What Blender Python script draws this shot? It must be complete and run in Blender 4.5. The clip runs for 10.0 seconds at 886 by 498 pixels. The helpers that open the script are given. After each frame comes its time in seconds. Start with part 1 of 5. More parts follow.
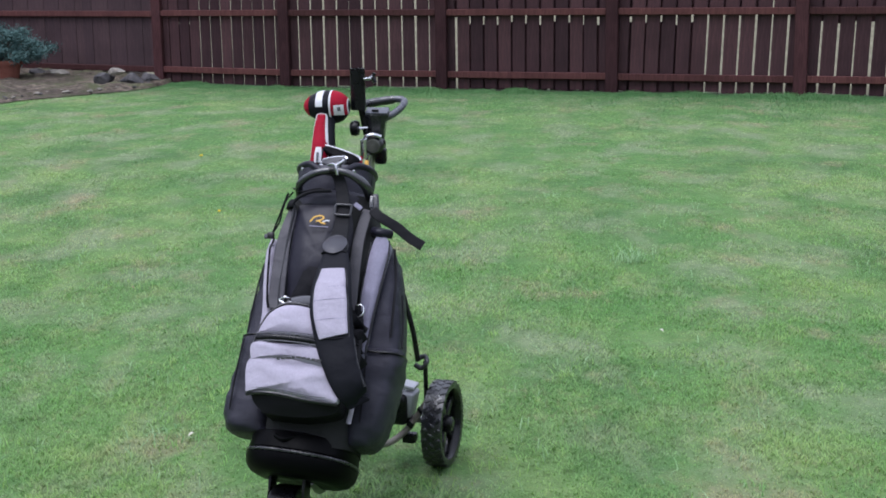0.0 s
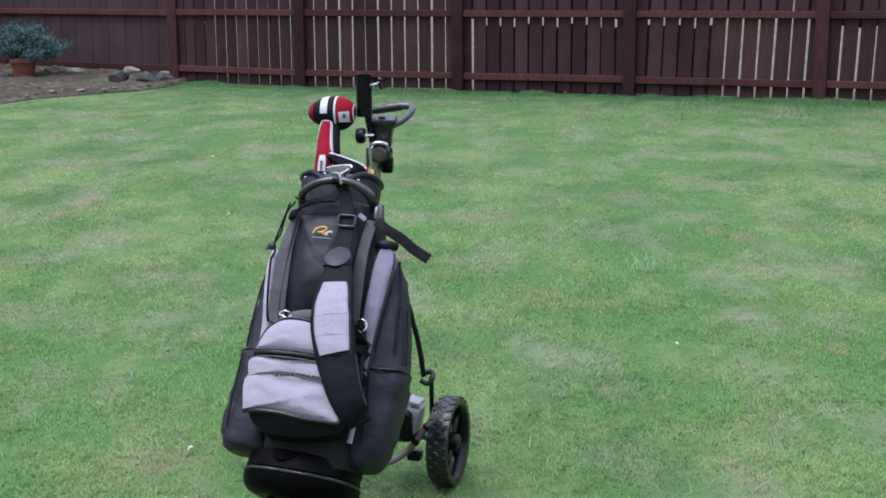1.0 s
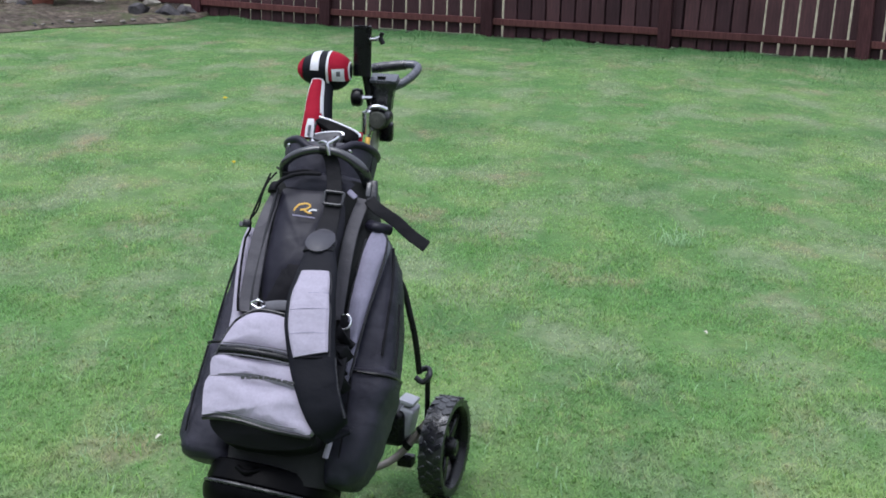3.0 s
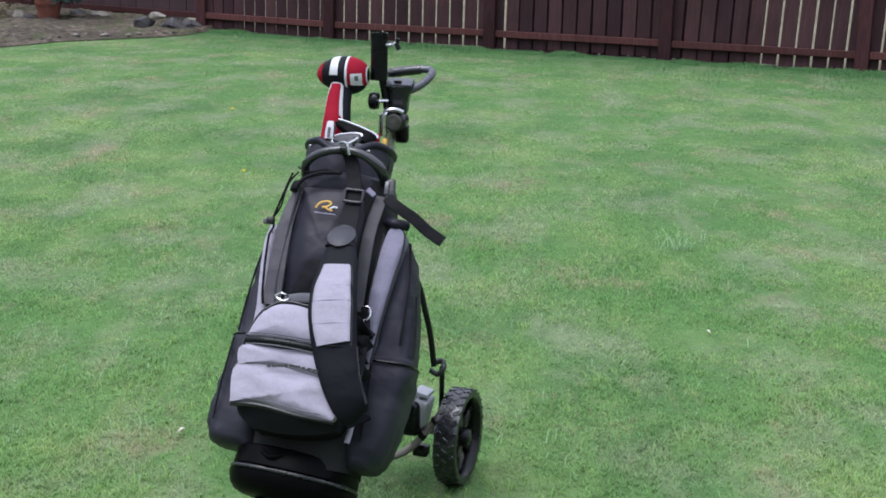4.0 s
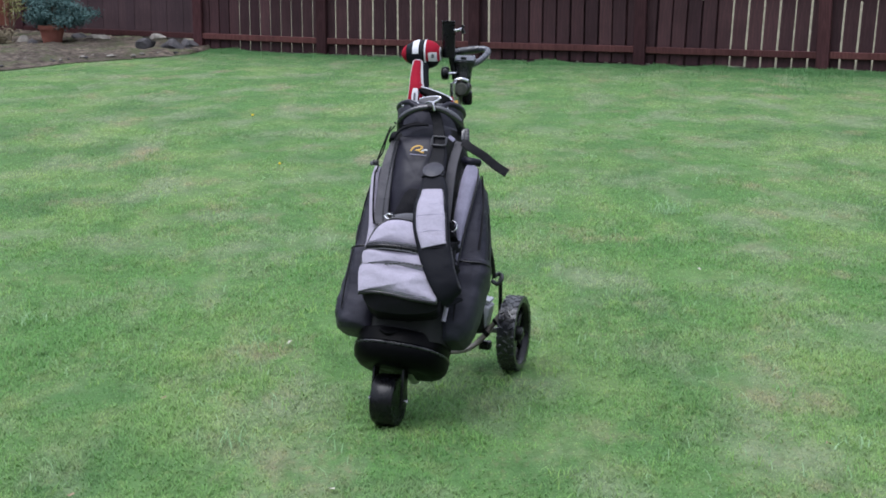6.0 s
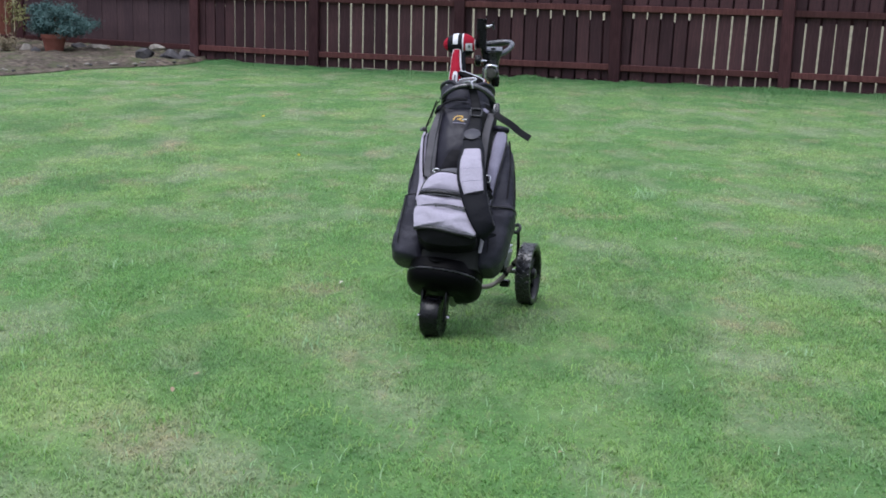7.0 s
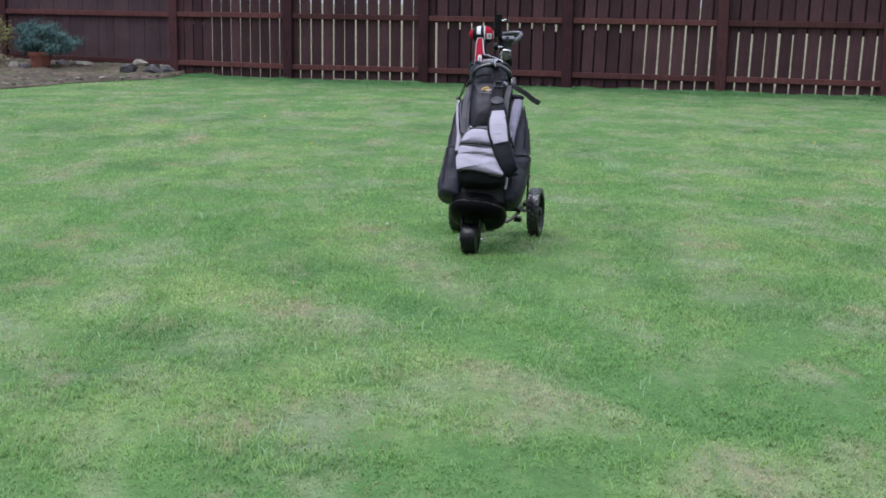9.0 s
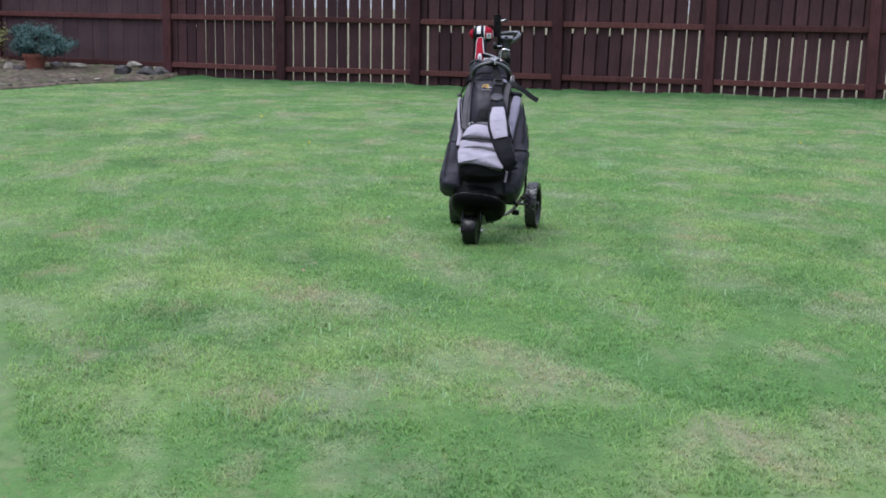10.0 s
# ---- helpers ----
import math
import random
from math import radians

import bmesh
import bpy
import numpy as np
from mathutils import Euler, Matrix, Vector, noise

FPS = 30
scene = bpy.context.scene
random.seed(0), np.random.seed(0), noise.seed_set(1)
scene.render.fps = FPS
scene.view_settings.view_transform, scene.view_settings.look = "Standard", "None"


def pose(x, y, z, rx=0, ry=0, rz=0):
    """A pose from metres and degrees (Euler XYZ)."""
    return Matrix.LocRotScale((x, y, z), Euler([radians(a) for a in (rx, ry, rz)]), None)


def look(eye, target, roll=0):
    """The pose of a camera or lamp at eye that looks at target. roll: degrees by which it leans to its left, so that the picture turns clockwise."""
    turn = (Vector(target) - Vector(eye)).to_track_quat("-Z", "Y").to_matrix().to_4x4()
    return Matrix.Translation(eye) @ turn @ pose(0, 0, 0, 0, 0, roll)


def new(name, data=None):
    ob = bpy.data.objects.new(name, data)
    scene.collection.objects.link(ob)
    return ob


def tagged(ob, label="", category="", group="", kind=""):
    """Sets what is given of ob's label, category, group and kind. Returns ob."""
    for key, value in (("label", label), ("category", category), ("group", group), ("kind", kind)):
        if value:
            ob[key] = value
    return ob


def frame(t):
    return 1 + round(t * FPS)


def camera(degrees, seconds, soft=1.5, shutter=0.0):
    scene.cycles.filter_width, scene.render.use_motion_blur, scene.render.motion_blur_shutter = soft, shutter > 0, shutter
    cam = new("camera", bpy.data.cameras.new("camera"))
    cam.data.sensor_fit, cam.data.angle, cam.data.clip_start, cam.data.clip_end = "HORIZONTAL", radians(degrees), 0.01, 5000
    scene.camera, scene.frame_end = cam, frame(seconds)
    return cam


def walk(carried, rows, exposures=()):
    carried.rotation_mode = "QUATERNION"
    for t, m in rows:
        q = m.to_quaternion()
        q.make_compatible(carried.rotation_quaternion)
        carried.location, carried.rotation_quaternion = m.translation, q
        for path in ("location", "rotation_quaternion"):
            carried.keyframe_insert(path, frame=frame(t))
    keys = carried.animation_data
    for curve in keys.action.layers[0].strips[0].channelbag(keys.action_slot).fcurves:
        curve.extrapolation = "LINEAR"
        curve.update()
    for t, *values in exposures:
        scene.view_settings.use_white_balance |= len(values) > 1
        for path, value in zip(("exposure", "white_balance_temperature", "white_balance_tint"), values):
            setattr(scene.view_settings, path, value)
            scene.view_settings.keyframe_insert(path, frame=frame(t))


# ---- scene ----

# ---------------------------------------------------------------- camera and walk
LENS = 36.9
cam = camera(LENS, 10.0, soft=1.75)
# seconds, x, y, z, pitch from straight down, turn to the left, lean to the left
PATH = [
    (0, -0.052, -0.332, 1.512, 78.544, -0.170, -0.865),
    (0.5, -0.047, -0.317, 1.516, 78.562, 0.176, -0.795),
    (1, -0.027, -0.195, 1.520, 78.562, 0.529, -0.425),
    (1.5, -0.005, 0.012, 1.524, 78.569, 0.827, 0.713),
    (2, 0.032, 0.282, 1.525, 77.314, 1.225, 1.369),
    (2.5, 0.027, 0.316, 1.519, 76.049, 1.401, 1.613),
    (3, 0.022, 0.313, 1.521, 76.079, 1.581, 1.684),
    (4.5, -0.025, -0.001, 1.506, 76.941, 1.707, 1.077),
    (5, -0.054, -0.213, 1.501, 77.067, 1.658, -0.256),
    (6.5, -0.407, -1.510, 1.451, 77.998, -0.273, 0.677),
    (7, -0.547, -2.118, 1.415, 78.559, -1.115, 1.299),
    (7.5, -0.752, -2.703, 1.382, 78.934, -2.166, 1.927),
    (8, -0.872, -3.207, 1.355, 79.172, -2.771, 1.590),
    (8.5, -1.001, -3.653, 1.336, 79.345, -3.332, 1.122),
    (9, -1.086, -3.863, 1.313, 79.533, -3.803, 0.698),
    (9.5, -1.154, -4.051, 1.295, 79.662, -4.156, 0.730),
    (10, -1.192, -4.145, 1.287, 79.750, -4.419, 0.891),
]
walk(cam, [(t, pose(x, y, z) @ pose(0, 0, 0, 0, 0, turn) @ pose(0, 0, 0, pitch) @ pose(0, 0, 0, 0, 0, lean))
           for t, x, y, z, pitch, turn, lean in PATH],
     exposures=[(0, 0.66, 5820, 15.5), (1.4, 0.66, 5740, 16.5), (2.1, 0.66, 5780, 16), (2.6, 0.66, 5900, 13), (5, 0.66, 5900, 13), (7, 0.66, 5880, 14), (10, 0.66, 5880, 14)])

# ---------------------------------------------------------------- sky and sun (overcast)
SUN_EL, SUN_AZ = radians(68), radians(235)
world = bpy.data.worlds.new("overcast_sky")
scene.world = world
world.use_nodes = True
wn = world.node_tree
wn.nodes.clear()
sky = wn.nodes.new("ShaderNodeTexSky")
sky.sky_type, sky.sun_disc, sky.sun_elevation, sky.sun_rotation = "NISHITA", False, SUN_EL, SUN_AZ
sky.air_density, sky.dust_density, sky.ozone_density = 1.0, 4.0, 1.0
veil = wn.nodes.new("ShaderNodeMixRGB")
veil.inputs[0].default_value = 0.85
bg = wn.nodes.new("ShaderNodeBackground")
bg.inputs["Strength"].default_value = 0.104
wout = wn.nodes.new("ShaderNodeOutputWorld")
way = wn.nodes.new("ShaderNodeTexCoord")
split = wn.nodes.new("ShaderNodeSeparateXYZ")
wn.links.new(way.outputs["Generated"], split.inputs[0])
rise = wn.nodes.new("ShaderNodeMapRange")
rise.inputs["From Min"].default_value, rise.inputs["From Max"].default_value = 0.0, 1.0
rise.inputs["To Min"].default_value, rise.inputs["To Max"].default_value = 0.42, 1.26
wn.links.new(split.outputs[2], rise.inputs["Value"])
cloud = wn.nodes.new("ShaderNodeMixRGB")
cloud.blend_type, cloud.inputs[0].default_value = "MULTIPLY", 1.0
cloud.inputs[1].default_value = (8.6, 8.9, 9.5, 1)
wn.links.new(rise.outputs[0], cloud.inputs[2])
wn.links.new(cloud.outputs[0], veil.inputs[2])
wn.links.new(sky.outputs[0], veil.inputs[1])
wn.links.new(veil.outputs[0], bg.inputs[0])
wn.links.new(bg.outputs[0], wout.inputs[0])
sun = new("sun", bpy.data.lights.new("sun", "SUN"))
sun.data.energy, sun.data.angle, sun.data.color = 1.55, radians(40), (1.0, 0.97, 0.93)
sun.matrix_world = look((0, 0, 0), (-math.sin(SUN_AZ) * math.cos(SUN_EL), -math.cos(SUN_AZ) * math.cos(SUN_EL), -math.sin(SUN_EL)))


# ---------------------------------------------------------------- materials
class Nodes:
    """A small wrapper to write node materials shortly."""

    def __init__(self, name, roughness=0.6, metallic=0.0, specular=0.5):
        self.mat = bpy.data.materials.new(name)
        self.mat.use_nodes = True
        self.t = self.mat.node_tree
        self.b = self.t.nodes["Principled BSDF"]
        self.b.inputs["Roughness"].default_value = roughness
        self.b.inputs["Metallic"].default_value = metallic
        self.b.inputs["Specular IOR Level"].default_value = specular

    def add(self, kind, **sets):
        n = self.t.nodes.new(kind)
        for k, v in sets.items():
            n.inputs[k.replace("_", " ")].default_value = v
        return n

    def link(self, a, b):
        self.t.links.new(a, b)

    def coords(self, scale=(1, 1, 1), kind="Object"):
        m = self.add("ShaderNodeMapping")
        m.inputs["Scale"].default_value = scale
        if kind == "Position":
            self.link(self.add("ShaderNodeNewGeometry").outputs["Position"], m.inputs[0])
        else:
            self.link(self.add("ShaderNodeTexCoord").outputs[kind], m.inputs[0])
        return m.outputs[0]

    def noise(self, at, scale, detail=4.0, rough=0.55):
        n = self.add("ShaderNodeTexNoise", Scale=scale, Detail=detail, Roughness=rough)
        self.link(at, n.inputs["Vector"])
        return n.outputs[0]

    def ramp(self, fac, stops):
        r = self.t.nodes.new("ShaderNodeValToRGB")
        e = r.color_ramp.elements
        while len(e) < len(stops):
            e.new(0.5)
        for el, (p, c) in zip(e, stops):
            el.position, el.color = p, (*c, 1)
        self.link(fac, r.inputs[0])
        return r.outputs[0]

    def mix(self, fac, a, b, mode="MIX"):
        m = self.t.nodes.new("ShaderNodeMixRGB")
        m.blend_type = mode
        for value, s in ((fac, 0), (a, 1), (b, 2)):
            if isinstance(value, bpy.types.NodeSocket):
                self.link(value, m.inputs[s])
            elif s == 0:
                m.inputs[0].default_value = value
            else:
                m.inputs[s].default_value = (*value, 1)
        return m.outputs[0]

    def math(self, op, a, b):
        m = self.t.nodes.new("ShaderNodeMath")
        m.operation = op
        for value, s in ((a, 0), (b, 1)):
            if isinstance(value, bpy.types.NodeSocket):
                self.link(value, m.inputs[s])
            else:
                m.inputs[s].default_value = value
        return m.outputs[0]

    def bump(self, height, strength=0.3, distance=0.01):
        b = self.add("ShaderNodeBump", Strength=strength, Distance=distance)
        self.link(height, b.inputs["Height"])
        self.link(b.outputs[0], self.b.inputs["Normal"])
        return self

    def colour(self, c):
        self.link(c, self.b.inputs["Base Color"])
        return self

    def rough(self, r):
        self.link(r, self.b.inputs["Roughness"])
        return self


def lawn_colour(n):
    """Patchy lawn: cool and warm greens, straw patches, bare thatch and painted fence shade, by place on the ground."""
    at = n.coords(kind="Position")
    hue = n.noise(n.coords((1.2, 0.74, 0.2), "Position"), 1.1, 5.0, 0.55)
    drift = n.noise(n.coords((1.2, 0.8, 0.2), "Position"), 0.42, 3.0, 0.5)
    small = n.noise(n.coords((1.25, 0.8, 0.2), "Position"), 8.0, 4.0, 0.62)
    fine = n.noise(n.coords((1.15, 0.8, 0.2), "Position"), 19.0, 3.0, 0.6)
    green = n.ramp(hue, [(0.36, (0.082, 0.192, 0.067)), (0.45, (0.103, 0.230, 0.075)), (0.54, (0.138, 0.276, 0.090)), (0.65, (0.186, 0.318, 0.116))])
    # lush strips, thin pale ones and dry ones
    c = n.mix(n.ramp(drift, [(0.40, (0.75, 0.75, 0.75)), (0.55, (0, 0, 0))]), green, (0.096, 0.240, 0.070))
    # the fence's soft shade, painted as darker, cooler green over a couple of metres
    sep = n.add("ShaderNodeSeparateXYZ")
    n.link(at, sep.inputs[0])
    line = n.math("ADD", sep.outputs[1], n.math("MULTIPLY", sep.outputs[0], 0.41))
    fence_shade = n.math("ADD", n.math("SUBTRACT", line, 15.9), n.math("MULTIPLY", n.math("SUBTRACT", hue, 0.5), 3.2))
    c = n.mix(n.ramp(n.math("MULTIPLY", fence_shade, 0.48), [(0.0, (0, 0, 0)), (1.0, (0.85, 0.85, 0.85))]), c, (0.084, 0.194, 0.074))
    # hand-sized rich green and bleached spots
    spot = n.noise(n.coords((1.35, 0.74, 0.2), "Position"), 2.8, 4.0, 0.55)
    c = n.mix(n.ramp(spot, [(0.32, (0.5, 0.5, 0.5)), (0.47, (0, 0, 0))]), c, (0.094, 0.208, 0.072))
    c = n.mix(n.ramp(spot, [(0.55, (0, 0, 0)), (0.68, (0.4, 0.4, 0.4))]), c, (0.240, 0.322, 0.146))
    thin = n.ramp(n.noise(n.coords((1.3, 0.74, 0.2), "Position"), 1.5, 6.0, 0.60), [(0.49, (0, 0, 0)), (0.64, (0.78, 0.78, 0.78))])
    c = n.mix(thin, c, (0.214, 0.300, 0.172))
    dry = n.noise(n.coords((1.25, 0.72, 0.1), "Position"), 1.3, 8.0, 0.68)
    c = n.mix(n.ramp(dry, [(0.55, (0, 0, 0)), (0.68, (0.7, 0.7, 0.7))]), c, (0.268, 0.258, 0.172))
    c = n.mix(1.0, c, n.ramp(small, [(0.30, (0.80, 0.85, 0.80)), (0.5, (0.99, 0.99, 0.99)), (0.70, (1.12, 1.09, 1.10))]), "MULTIPLY")
    # brown thatch showing in small flecks where the grass is thin
    fleck = n.noise(n.coords((1.3, 0.7, 0.2), "Position"), 34.0, 2.0, 0.5)
    where = n.ramp(n.noise(n.coords((1.2, 0.7, 0.1), "Position"), 1.9, 4.0, 0.55), [(0.46, (0.05, 0.05, 0.05)), (0.62, (1, 1, 1))])
    c = n.mix(n.math("MULTIPLY", n.ramp(fleck, [(0.54, (0, 0, 0)), (0.64, (0.30, 0.30, 0.30))]), where), c, (0.235, 0.205, 0.135))
    c = n.mix(n.ramp(fine, [(0.56, (0, 0, 0)), (0.70, (0.20, 0.20, 0.20))]), c, (0.270, 0.370, 0.130))
    return n.mix(n.ramp(fine, [(0.32, (0.46, 0.46, 0.46)), (0.50, (0.0, 0.0, 0.0))]), c, (0.076, 0.142, 0.048)), at, line


def make_lawn_ground():
    n = Nodes("lawn_ground", 0.95, specular=0.15)
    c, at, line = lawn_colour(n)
    field = n.ramp(n.noise(at, 0.5, 4.0), [(0.35, (0.120, 0.110, 0.071)), (0.65, (0.190, 0.176, 0.120))])
    # beyond the boundary fence the ground is a pale dry field
    beyond = n.math("GREATER_THAN", line, 18.75)
    c = n.mix(1.0, c, (0.795, 0.695, 0.702), "MULTIPLY")
    n.colour(n.mix(beyond, c, field))
    return n.bump(n.noise(at, 60.0, 3.0), 0.6, 0.02).mat


def make_grass():
    n = Nodes("grass_blades", 0.5, specular=0.35)
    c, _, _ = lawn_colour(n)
    geo = n.add("ShaderNodeNewGeometry")
    vary = n.ramp(geo.outputs["Random Per Island"], [(0.0, (1.69, 1.44, 1.41)), (0.5, (1.74, 1.48, 1.45)), (0.94, (1.79, 1.52, 1.49)), (0.985, (1.90, 1.60, 1.58))])
    c = n.mix(1.0, c, vary, "MULTIPLY")
    n.colour(c)
    thin = n.add("ShaderNodeBsdfTranslucent")
    n.link(c, thin.inputs[0])
    both = n.add("ShaderNodeMixShader")
    both.inputs[0].default_value = 0.5
    n.link(n.b.outputs[0], both.inputs[1])
    n.link(thin.outputs[0], both.inputs[2])
    n.link(both.outputs[0], n.t.nodes["Material Output"].inputs[0])
    return n.mat


def make_fabric(name, colour, weave=900.0, dirt=(0.5, 0.45, 0.4), rough=0.85, gleam=0.08, amount=0.25, crease=0.55):
    n = Nodes(name, rough, specular=gleam)
    at = n.coords()
    worn = n.noise(at, 9.0, 5.0, 0.6)
    c = n.mix(n.ramp(worn, [(0.4, (0, 0, 0)), (0.75, (amount, amount, amount))]), colour, dirt)
    c = n.mix(1.0, c, n.ramp(n.noise(at, 160.0, 2.0), [(0.3, (0.94, 0.94, 0.94)), (0.7, (1.05, 1.05, 1.05))]), "MULTIPLY")
    n.colour(c)
    # soft folds, sharper creases across them, and the weave
    fold = n.noise(n.coords((1.0, 1.0, 1.5)), 11.0, 2.5, 0.5)
    ridge = n.math("ABSOLUTE", n.math("SUBTRACT", n.noise(n.coords((1.0, 1.0, 1.35)), 7.0, 1.5, 0.45), 0.5), 0.0)
    h = n.mix(0.05, n.mix(0.35, fold, n.math("MULTIPLY", ridge, -2.2)), n.noise(at, weave, 1.0))
    return n.bump(h, crease, 0.024).mat


def make_plastic(name, colour, rough=0.4, scuff=0.12, specular=0.5):
    n = Nodes(name, rough, specular=specular)
    at = n.coords()
    s = n.noise(at, 25.0, 6.0, 0.7)
    n.colour(n.mix(n.ramp(s, [(0.5, (0, 0, 0)), (0.8, (scuff, scuff, scuff))]), colour, (0.35, 0.33, 0.3)))
    n.rough(n.ramp(s, [(0.3, (rough * 0.8,) * 3), (0.7, (min(1, rough * 1.4),) * 3)]))
    return n.bump(n.noise(at, 140.0, 3.0), 0.08, 0.004).mat


def make_metal(name, colour, rough=0.25):
    n = Nodes(name, rough, 1.0)
    s = n.noise(n.coords(), 30.0, 5.0, 0.7)
    n.colour(n.mix(n.ramp(s, [(0.45, (0, 0, 0)), (0.8, (0.6, 0.6, 0.6))]), colour, tuple(v * 0.45 for v in colour)))
    n.rough(n.ramp(s, [(0.3, (rough,) * 3), (0.8, (min(1, rough * 2.2),) * 3)]))
    return n.mat


def make_stained_wood(name, colour, light, spread=0.32):
    n = Nodes(name, 0.7, specular=0.1)
    at = n.coords((9.0, 9.0, 0.8))
    info = n.add("ShaderNodeObjectInfo")
    grain = n.noise(at, 7.0, 6.0, 0.7)
    c = n.mix(n.ramp(grain, [(0.40, (0, 0, 0)), (0.70, (0.9, 0.9, 0.9))]), colour, light)
    c = n.mix(n.ramp(n.noise(n.coords(kind="Position"), 2.2, 4.0), [(0.45, (0, 0, 0)), (0.75, (0.5, 0.5, 0.5))]), c, tuple(v * 0.55 for v in colour))
    c = n.mix(1.0, c, n.ramp(info.outputs["Random"], [(0.0, (1 - spread, 1 - spread, 1.03 - spread)), (1.0, (1 + spread, 1 + 0.8 * spread, 1 + 0.7 * spread))]), "MULTIPLY")
    n.colour(c)
    return n.bump(grain, 0.35, 0.006).mat


def make_mottled(name, a, b, scale, rough=0.9, bump=0.5, distance=0.02):
    n = Nodes(name, rough, specular=0.25)
    at = n.coords(kind="Position")
    x = n.noise(at, scale, 6.0, 0.65)
    n.colour(n.mix(n.ramp(x, [(0.35, (0, 0, 0)), (0.68, (1, 1, 1))]), a, b))
    return n.bump(n.noise(at, scale * 2.2, 6.0, 0.7), bump, distance).mat


def make_bed_soil():
    """Dry soil with bark chips, pale grit and mossy patches."""
    n = Nodes("dry_soil_and_chips", 0.95, specular=0.15)
    at = n.coords(kind="Position")
    chips = n.noise(at, 9.0, 6.0, 0.68)
    c = n.ramp(chips, [(0.34, (0.034, 0.027, 0.022)), (0.50, (0.118, 0.096, 0.076)), (0.62, (0.190, 0.152, 0.118)), (0.70, (0.270, 0.245, 0.210))])
    moss = n.noise(n.coords((1.0, 1.4, 1.0), "Position"), 2.1, 5.0, 0.6)
    c = n.mix(n.ramp(moss, [(0.50, (0, 0, 0)), (0.64, (0.75, 0.75, 0.75))]), c, (0.088, 0.106, 0.048))
    damp = n.noise(n.coords((1.0, 1.0, 1.0), "Position"), 0.9, 3.0, 0.5)
    c = n.mix(n.ramp(damp, [(0.38, (0.5, 0.5, 0.5)), (0.54, (0, 0, 0))]), c, (0.045, 0.036, 0.031))
    n.colour(c)
    return n.bump(n.noise(at, 22.0, 6.0, 0.7), 1.0, 0.045).mat


def make_leafy(name, a, b, scale):
    """Thin leaves that let light through."""
    n = Nodes(name, 0.5, specular=0.3)
    x = n.noise(n.coords(kind="Position"), scale, 5.0, 0.65)
    vary = n.ramp(n.add("ShaderNodeNewGeometry").outputs["Random Per Island"], [(0.0, (0.86, 0.86, 0.86)), (1.0, (1.14, 1.12, 1.14))])
    c = n.mix(1.0, n.mix(n.ramp(x, [(0.35, (0, 0, 0)), (0.68, (1, 1, 1))]), a, b), vary, "MULTIPLY")
    n.colour(c)
    thin = n.add("ShaderNodeBsdfTranslucent")
    n.link(c, thin.inputs[0])
    both = n.add("ShaderNodeMixShader")
    both.inputs[0].default_value = 0.5
    n.link(n.b.outputs[0], both.inputs[1])
    n.link(thin.outputs[0], both.inputs[2])
    n.link(both.outputs[0], n.t.nodes["Material Output"].inputs[0])
    return n.mat


LAWN = make_lawn_ground()
GRASS = make_grass()
FENCE = make_stained_wood("red_brown_stained_wood", (0.0432, 0.0196, 0.0221), (0.0840, 0.0372, 0.0396))
RAIL = make_stained_wood("worn_red_brown_rails", (0.0620, 0.0255, 0.0250), (0.1150, 0.0520, 0.0490))
FENCE_BACK = make_stained_wood("dark_brown_stained_wood", (0.0408, 0.0211, 0.0260), (0.0672, 0.0316, 0.0377))
BOARD = make_stained_wood("brown_stained_boards", (0.0440, 0.0255, 0.0290), (0.0800, 0.0400, 0.0440))
PANEL = make_stained_wood("weathered_brown_panel", (0.058, 0.0390, 0.0425), (0.092, 0.0585, 0.0625), 0.12)
FENCE_OLD = make_stained_wood("faded_brown_wood", (0.12, 0.045, 0.03), (0.19, 0.085, 0.06))
BLACK_CLOTH = make_fabric("black_nylon", (0.006, 0.0056, 0.0082), dirt=(0.013, 0.012, 0.017), gleam=0.16, rough=0.6)
BLACK_SMOOTH = make_fabric("smooth_black_neoprene", (0.0110, 0.0102, 0.0185), weave=500, dirt=(0.020, 0.0185, 0.031), rough=0.42, gleam=0.25, crease=0.22)
PAD_BLACK = make_fabric("black_padded_mesh", (0.0062, 0.0066, 0.0100), weave=400, dirt=(0.012, 0.012, 0.017), rough=0.6, gleam=0.12, crease=0.4)
CHARCOAL = make_fabric("charcoal_canvas", (0.021, 0.0215, 0.022), dirt=(0.032, 0.032, 0.031), gleam=0.12)
GREY_CLOTH = make_fabric("silver_grey_nylon", (0.355, 0.328, 0.405), dirt=(0.275, 0.256, 0.318), amount=0.3, rough=0.48, gleam=0.25, crease=0.6)
BADGE = make_plastic("olive_grey_plastic", (0.032, 0.036, 0.028), 0.42, 0.2)
PATCH = make_plastic("dark_grey_rubber", (0.043, 0.042, 0.052), 0.42, 0.06, 0.35)
GREY_INSET = make_fabric("grey_nylon", (0.235, 0.222, 0.30), dirt=(0.175, 0.165, 0.22), rough=0.55, amount=0.5, gleam=0.2)
MID_GREY = make_fabric("mid_grey_piping", (0.13, 0.13, 0.145), dirt=(0.1, 0.1, 0.1))
# black nylon with the purple-grey of its lit faces put into the colour
LIT_NYLON = make_fabric("lit_black_nylon", (0.019, 0.0182, 0.030), dirt=(0.037, 0.0355, 0.054), amount=0.6, rough=0.48, gleam=0.28, crease=0.8)
EDGE_WEB = make_fabric("dark_olive_webbing", (0.030, 0.032, 0.031), weave=300, dirt=(0.044, 0.045, 0.044), rough=0.5, gleam=0.3)
EDGE_LIGHT = make_fabric("grey_purple_webbing", (0.055, 0.052, 0.062), weave=300, dirt=(0.075, 0.072, 0.080), rough=0.5, gleam=0.3)
